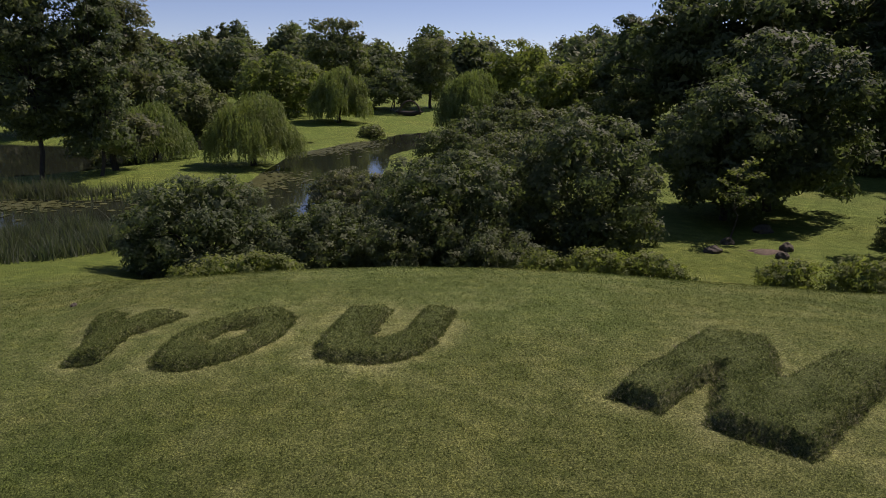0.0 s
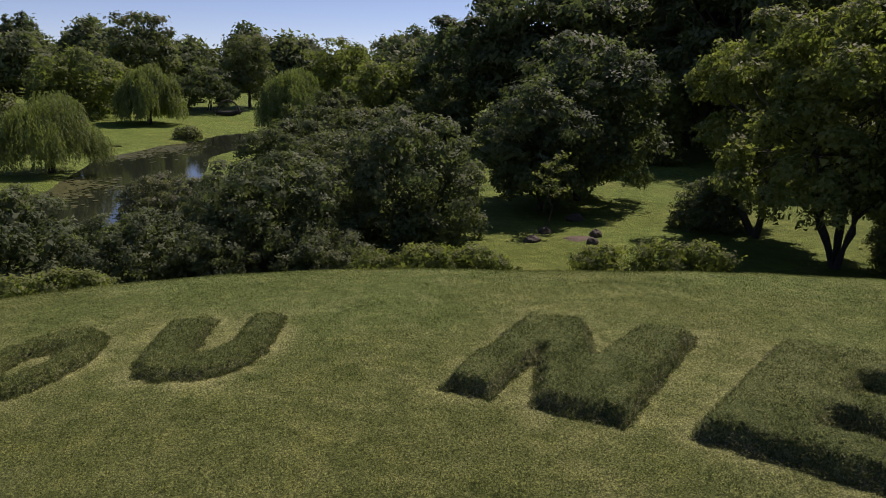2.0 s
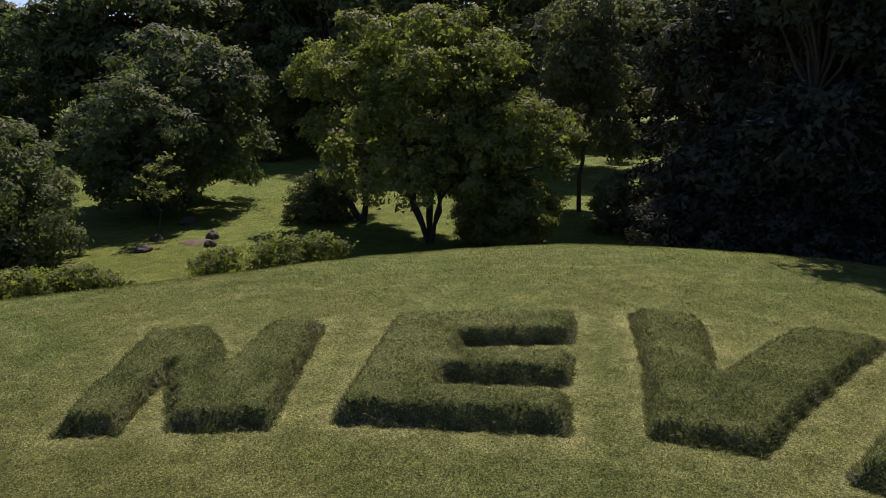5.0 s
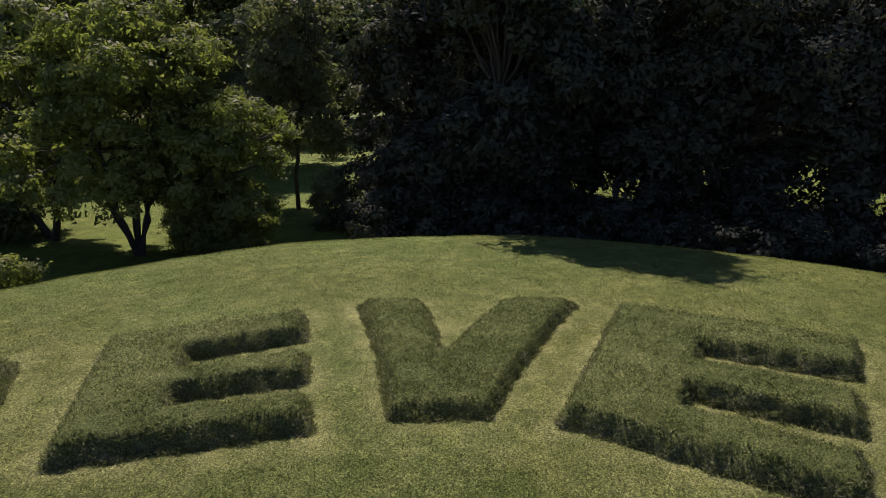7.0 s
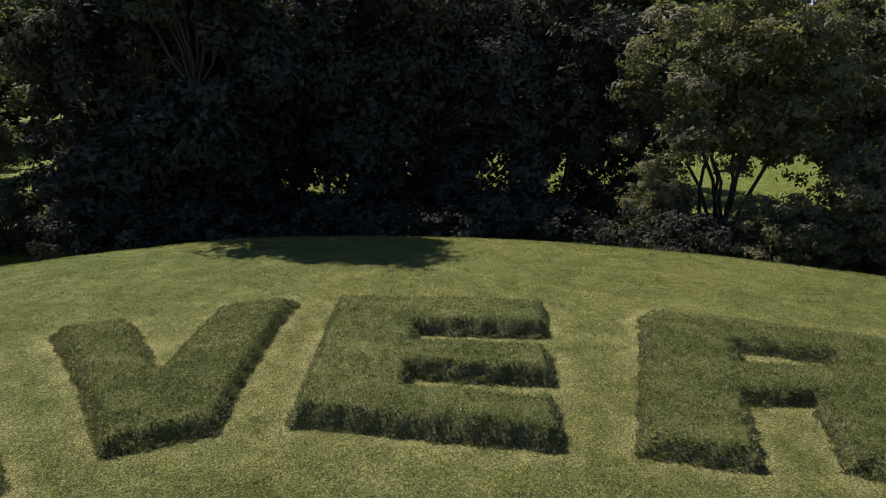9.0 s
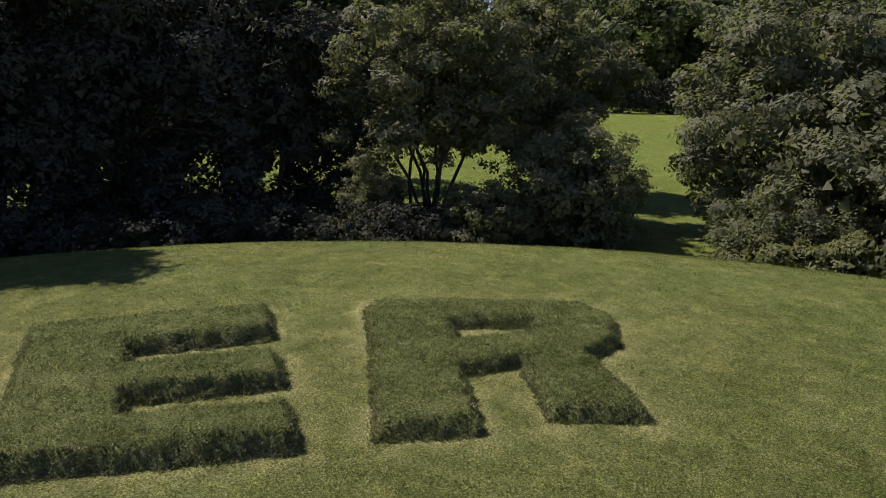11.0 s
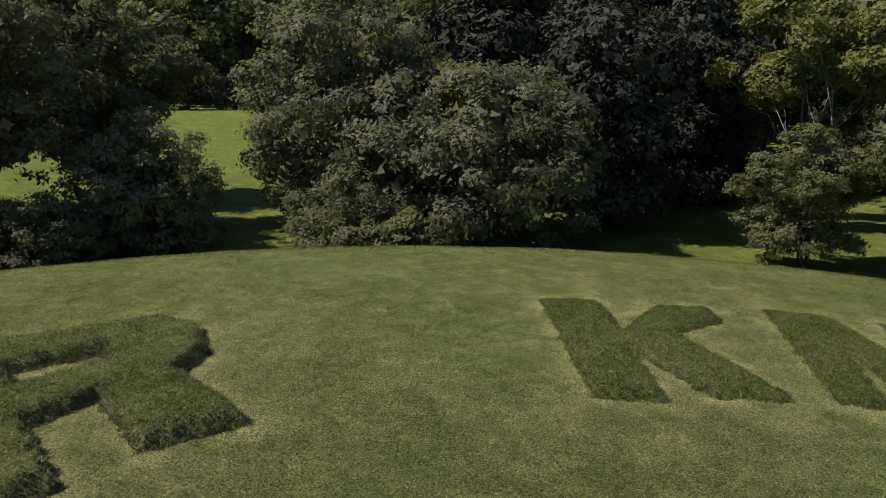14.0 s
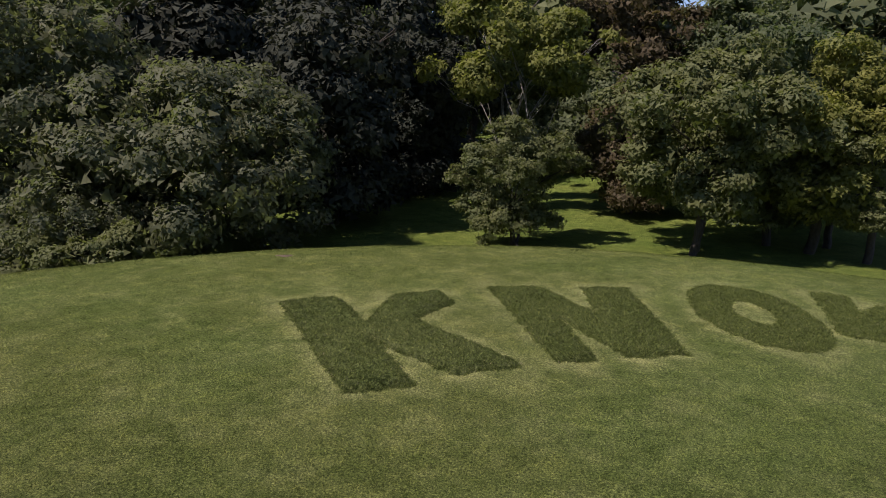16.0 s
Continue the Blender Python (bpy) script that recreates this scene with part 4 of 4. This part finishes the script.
sapling(16.3, 38.8, 4.6, 1.5)
broadleaf(23.2, 92.0, 9.5, 5.5, low=0.1, leaves=GREEN)
shrub(28.0, 76.0, 5.5, 3.0, leaves=FRESH)
broadleaf(30.0, 110.0, 16.0, 9.0, low=0.5, leaves=DARK)
broadleaf(-6.6, -66.3, 7.6, 5.7, low=0.1, leaves=DARK)
broadleaf(-14.6, -62.9, 8.6, 6.4, low=0.1, leaves=DARK)
broadleaf(-21.5, -69.3, 6.6, 6.9, low=0.1, leaves=DARK)
broadleaf(-23.8, -62.1, 9.9, 6.9, low=0.1, leaves=GREEN)
broadleaf(-1.2, -72.6, 10.0, 6.3, low=0.1, leaves=DARK)
broadleaf(-11.1, -42.1, 8.9, 4.1, low=2.0, leaves=DARK)
broadleaf(-4.1, -50.4, 9.5, 4.1, low=0.7, leaves=RUST)
broadleaf(-11.5, -50.3, 12.5, 6.2, low=0.7, leaves=DARK)
broadleaf(-14.3, -42.2, 8.4, 4.6, low=1.4, leaves=OLIVE)

broadleaf(128.2, -109.1, 27.6, 17.7, low=8.8, leaves=GREEN)
broadleaf(10.1, -74.8, 23.0, 8.6, low=6.1, leaves=DARK)
broadleaf(12.2, -55.3, 12.5, 4.9, low=0.7, leaves=SHADED)

broadleaf(-65.3, 110.1, 14.5, 6.7, low=0.9, leaves=DARK)
broadleaf(-61.3, 114.7, 15.3, 6.8, low=0.3, leaves=DARK)
broadleaf(-57.3, 118.9, 14.3, 6.3, low=0.2, leaves=GREEN)
broadleaf(-52.7, 124.3, 13.9, 6.5, low=0.1, leaves=DARK)

broadleaf(39.5, -70.0, 26.2, 10.7, low=5.2, leaves=DARK)
broadleaf(57.9, 58.3, 24.5, 10.8, low=4.9, leaves=DARK)
broadleaf(50.0, 70.0, 25.0, 9.5, low=6.0, leaves=DARK)
broadleaf(66.0, 47.0, 25.0, 9.5, low=5.5, leaves=DARK)

broadleaf(57.1, 82.2, 27.6, 11.5, low=8.2, leaves=DARK)


# ---- woods and hills far off ----
def far_trees():
    """Woods beyond the lawns: a few kinds, each built once and then set out in uneven rows."""
    rng = np.random.RandomState(5)
    def kinds_at(spots):
        made = []
        for (x, y), (leaves, h, r) in zip(spots, ((DARK, 13, 6.5), (GREEN, 12, 6.5), (GREY, 14, 6.0), (DARK, 16, 5.0))):
            t = broadleaf(x, y, h, r, low=0.8, leaves=leaves, name="woodland_tree", label=f"{WORDS[leaves.name]} tree in the woods beyond the lawn")
            made.append(tagged(t, group="woods round the lawns"))
        return made

    far = kinds_at(((-60, 300), (-30, 330), (20, 310), (60, 330)))
    near = kinds_at(((85, 85), (90, 78), (78, 94), (97, 76)))
    spots = []
    for k in range(130):
        az = rng.uniform(-40, 26)
        d = rng.uniform(250, 350)
        spots.append((az, d, (9 + d * rng.uniform(0.035, 0.045)) / 14.0, far))
    for k in range(26):
        spots.append((rng.uniform(26, 60), rng.uniform(95, 140), rng.uniform(1.2, 1.7), near))
    for k in range(26):
        spots.append((rng.uniform(60, 117), rng.uniform(105, 150), rng.uniform(1.6, 2.2), near))
    for k in range(24):
        d = rng.uniform(175, 260)
        spots.append((rng.uniform(120, 147), d, (8 + d * rng.uniform(0.10, 0.14)) / 14.5, far))
    for k in range(32):
        spots.append((rng.uniform(144, 206), rng.uniform(88, 125), rng.uniform(1.1, 1.6), near))
    for az, d, s, kinds in spots:
        x, y = d * math.sin(radians(az)), d * math.cos(radians(az))
        m = pose(x, y, float(height(x, y)) - 0.2, 0, 0, rng.uniform(0, 360)) @ Matrix.Diagonal((s, s, s * rng.uniform(0.85, 1.2), 1))
        copy_thing(kinds[rng.randint(len(kinds))], m)


def hill(az, wide, tall, far, seed):
    rng = np.random.RandomState(seed)
    n, rows = 60, 8
    u, v = np.meshgrid(np.linspace(-1, 1, n), np.linspace(0, 1, rows))
    ridge = np.clip(1 - u * u, 0, 1) ** 1.2 * (1 + 0.18 * np.sin(u * 5 + seed) + 0.08 * np.sin(u * 13 + seed) + 0.03 * np.sin(u * 31))
    a = radians(az) + u * wide / 2 / far
    d = far + v * wide * 0.3
    z = tall * ridge * np.sin(v * np.pi / 2) - 3
    verts = np.stack([(d * np.sin(a)).ravel(), (d * np.cos(a)).ravel(), z.ravel()], 1)
    i = (np.arange(rows - 1)[:, None] * n + np.arange(n - 1)[None]).ravel()
    me = mesh_of("hill", verts, np.stack([i, i + 1, i + 1 + n, i + n], 1), HAZED_HILL, flat=False)
    tagged(new("hill", me), "hill on the horizon with blue-grey haze painted on", "hill", kind="structure")


far_trees()
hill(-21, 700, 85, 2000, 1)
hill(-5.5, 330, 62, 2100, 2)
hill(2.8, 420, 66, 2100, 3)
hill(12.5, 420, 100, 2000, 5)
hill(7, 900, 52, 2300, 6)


# ---- by the water ----
def reeds(name, spots, tall, seed):
    rng = np.random.RandomState(seed)
    pts = np.concatenate([rng.normal(0, 1, (n, 2)) * (sx, sy) + (x, y) for x, y, sx, sy, n in spots])
    d = lake_distance(pts[:, 0], pts[:, 1])
    pts = pts[(d < 1.5) & (d > -9)]
    z = np.maximum(height(pts[:, 0], pts[:, 1]), -0.1)
    v, f = blades_at(pts[:, 0], pts[:, 1], z, rng.uniform(0.45, 1.2, len(pts)) * tall * (0.8 + 0.35 * wobble(pts[:, 0], pts[:, 1], 3.5, seed)), 0.085, rng, 5, 0.30, 0.22)
    return tagged(new(name, mesh_of(name, v, f, REED)), "tall grey-green reeds standing in shallow water", "reeds", kind="stuff")


reeds("reeds", ((-24, 40, 4.0, 2.4, 3200), (-33, 41, 5, 3, 3200), (-19, 44, 2.0, 1.6, 900)), 1.25, 3)
reeds("reeds", ((-35, 58.5, 4.5, 1.2, 1200), (-41, 62, 4, 1.5, 800)), 1.4, 4)


def lily_pads(spots, seed):
    rng = np.random.RandomState(seed)
    pts = np.concatenate([rng.normal(0, 1, (n, 2)) * (sx, sy) + (x, y) for x, y, sx, sy, n in spots])
    pts = pts[lake_distance(pts[:, 0], pts[:, 1]) < -0.2]
    n, k = len(pts), 7
    a = np.arange(k) * 2 * np.pi / k
    s = rng.uniform(0.14, 0.32, n)
    ring = np.stack([pts[:, 0:1] + s[:, None] * np.cos(a), pts[:, 1:2] + s[:, None] * np.sin(a), np.full((n, k), 0.0) + 0.02 + rng.uniform(0, 0.05, (n, k))], 2)
    me = mesh_of("lily_pads", ring.reshape(-1, 3), np.arange(n * k).reshape(n, k), PAD)
    return tagged(new("lily_pads", me), "pale green water-lily leaves floating on the pond", "water lilies", kind="stuff")


lily_pads(((-19.5, 68, 2.4, 3, 1300), (-22.5, 60, 3, 1.8, 700), (-18.5, 96, 2.5, 3.0, 900), (-13.5, 105, 2.0, 3.5, 700), (-33, 54, 3, 1.4, 300), (-38, 49, 3, 1.2, 260)), 9)


# ---- stones and soil round the young tree ----
def rock(x, y, sx, sy, sz, turn, seed, label, mat=STONE):
    bm = bmesh.new()
    bmesh.ops.create_icosphere(bm, subdivisions=3, radius=1)
    for v in bm.verts:
        q = v.co * 1.3 + Vector((seed * 3.1, seed, 0))
        v.co *= 1 + 0.35 * noise.noise(q) + 0.14 * noise.noise(q * 3)
        v.co = Vector((v.co.x * sx, v.co.y * sy, max(-0.3, v.co.z) * sz))
    me = bpy.data.meshes.new("rock")
    bm.to_mesh(me)
    bm.free()
    me.materials.append(mat)
    ob = new("rock", me)
    ob.matrix_world = pose(x, y, float(height(x, y)) + 0.15 * sz, 0, 0, turn)
    return tagged(ob, label, "rock", "stones on the lawn")


rock(19.5, 41.9, 0.75, 0.5, 0.36, 30, 1, "broad grey field stone on the lawn")
rock(18.6, 37.0, 0.38, 0.34, 0.42, 80, 2, "dark field stone beside bare soil")
rock(17.6, 35.3, 0.34, 0.30, 0.30, 10, 3, "dark field stone beside bare soil")
rock(16.0, 38.5, 0.42, 0.36, 0.34, 55, 4, "grey stone at the young tree's foot")
rock(14.4, 36.4, 0.55, 0.40, 0.28, 20, 5, "low grey stone on the lawn")
rock(-11.4, 20.6, 0.16, 0.10, 0.08, 100, 6, "small dark stone in the mown grass")


def soil_patch(x, y, r, heap, seed, label):
    """Bare earth that lies on the turf."""
    rng = np.random.RandomState(seed)
    n, rings = 26, 6
    v = []
    for k in range(rings):
        q = k / (rings - 1)
        for j in range(n):
            a = 2 * math.pi * j / n
            s = r * q * (1 + 0.22 * math.sin(3 * a + seed) + 0.12 * math.sin(7 * a + 2 * seed))
            px, py = x + s * math.cos(a), y + 0.7 * s * math.sin(a)
            v.append((px, py, float(height(px, py)) + 0.006 + heap * (1 - q * q) * (1 + 0.3 * rng.rand()) - 0.02 * (q == 1)))
    i = (np.arange(rings - 1)[:, None] * n + np.arange(n)[None]).ravel()
    j = (np.arange(rings - 1)[:, None] * n + (np.arange(n)[None] + 1) % n).ravel()
    me = mesh_of("soil_patch", np.array(v), np.stack([i, j, j + n, i + n], 1)[:, ::-1], SOIL, flat=False)
    return tagged(new("soil_patch", me), label, "soil")


soil_patch(17.3, 36.6, 0.85, 0.14, 1, "low heap of bare brown soil on the lawn")
soil_patch(10.5, -24.7, 0.35, 0.02, 2, "small patch of bare reddish soil on the mound")


# ---- far lawn ----
shrub(-11.8, 115.7, 2.0, 2.0, leaves=OLIVE, name="shrub", label="small round olive-green shrub on the far lawn")


def arch_sculpture(x, y):
    """A dark arch over a long low hull, on the far lawn."""
    base = float(height(x, y))
    thing = new("garden_sculpture")
    thing.location = (x, y, base)
    arch = Tubes(10)
    a = np.linspace(0, math.pi, 18)
    arch.limb(np.stack([2.3 * np.cos(a), 0.2 * np.sin(2 * a), 0.2 + 3.0 * np.sin(a)], 1), 0.13 + 0.10 * np.abs(np.cos(a)))
    put("arch", arch.mesh("arch", STEEL), thing)
    hull = Tubes(10)
    q = np.linspace(-1, 1, 13)
    hull.limb(np.stack([3.0 * q, 0.1 * q, 0.45 + 0.45 * q * q], 1), 0.12 + 0.45 * (1 - q * q))
    put("hull", hull.mesh("hull", OLD_WOOD), thing)
    return tagged(thing, "dark arched sculpture over a hull-like base", "sculpture")


arch_sculpture(-7.6, 157.5)


def hedge(x0, y0, x1, y1, tall):
    """A long hedge across the end of the far lawn, its shade painted dark."""
    rng = fresh()
    n = 46
    lobes = []
    for k in range(n):
        q = k / (n - 1)
        x, y = x0 + q * (x1 - x0), y0 + q * (y1 - y0)
        g = float(height(x, y))
        for z in np.arange(0.8, tall, 1.3):
            lobes.append((x + rng.normal(0, 0.2), y + rng.normal(0, 0.2), g + z, 1.2))
    v, f, nrm = cloud(lobes, 12000, 0.55, rng, 0.4, minor=5, core=8)
    ob = new("hedge", mesh_of("hedge", v, f, SHADED, normals=nrm))
    return tagged(ob, "long green hedge at the end of the lawn, shade painted dark", "hedge")


hedge(126, -78, 99, -113, 6.8)
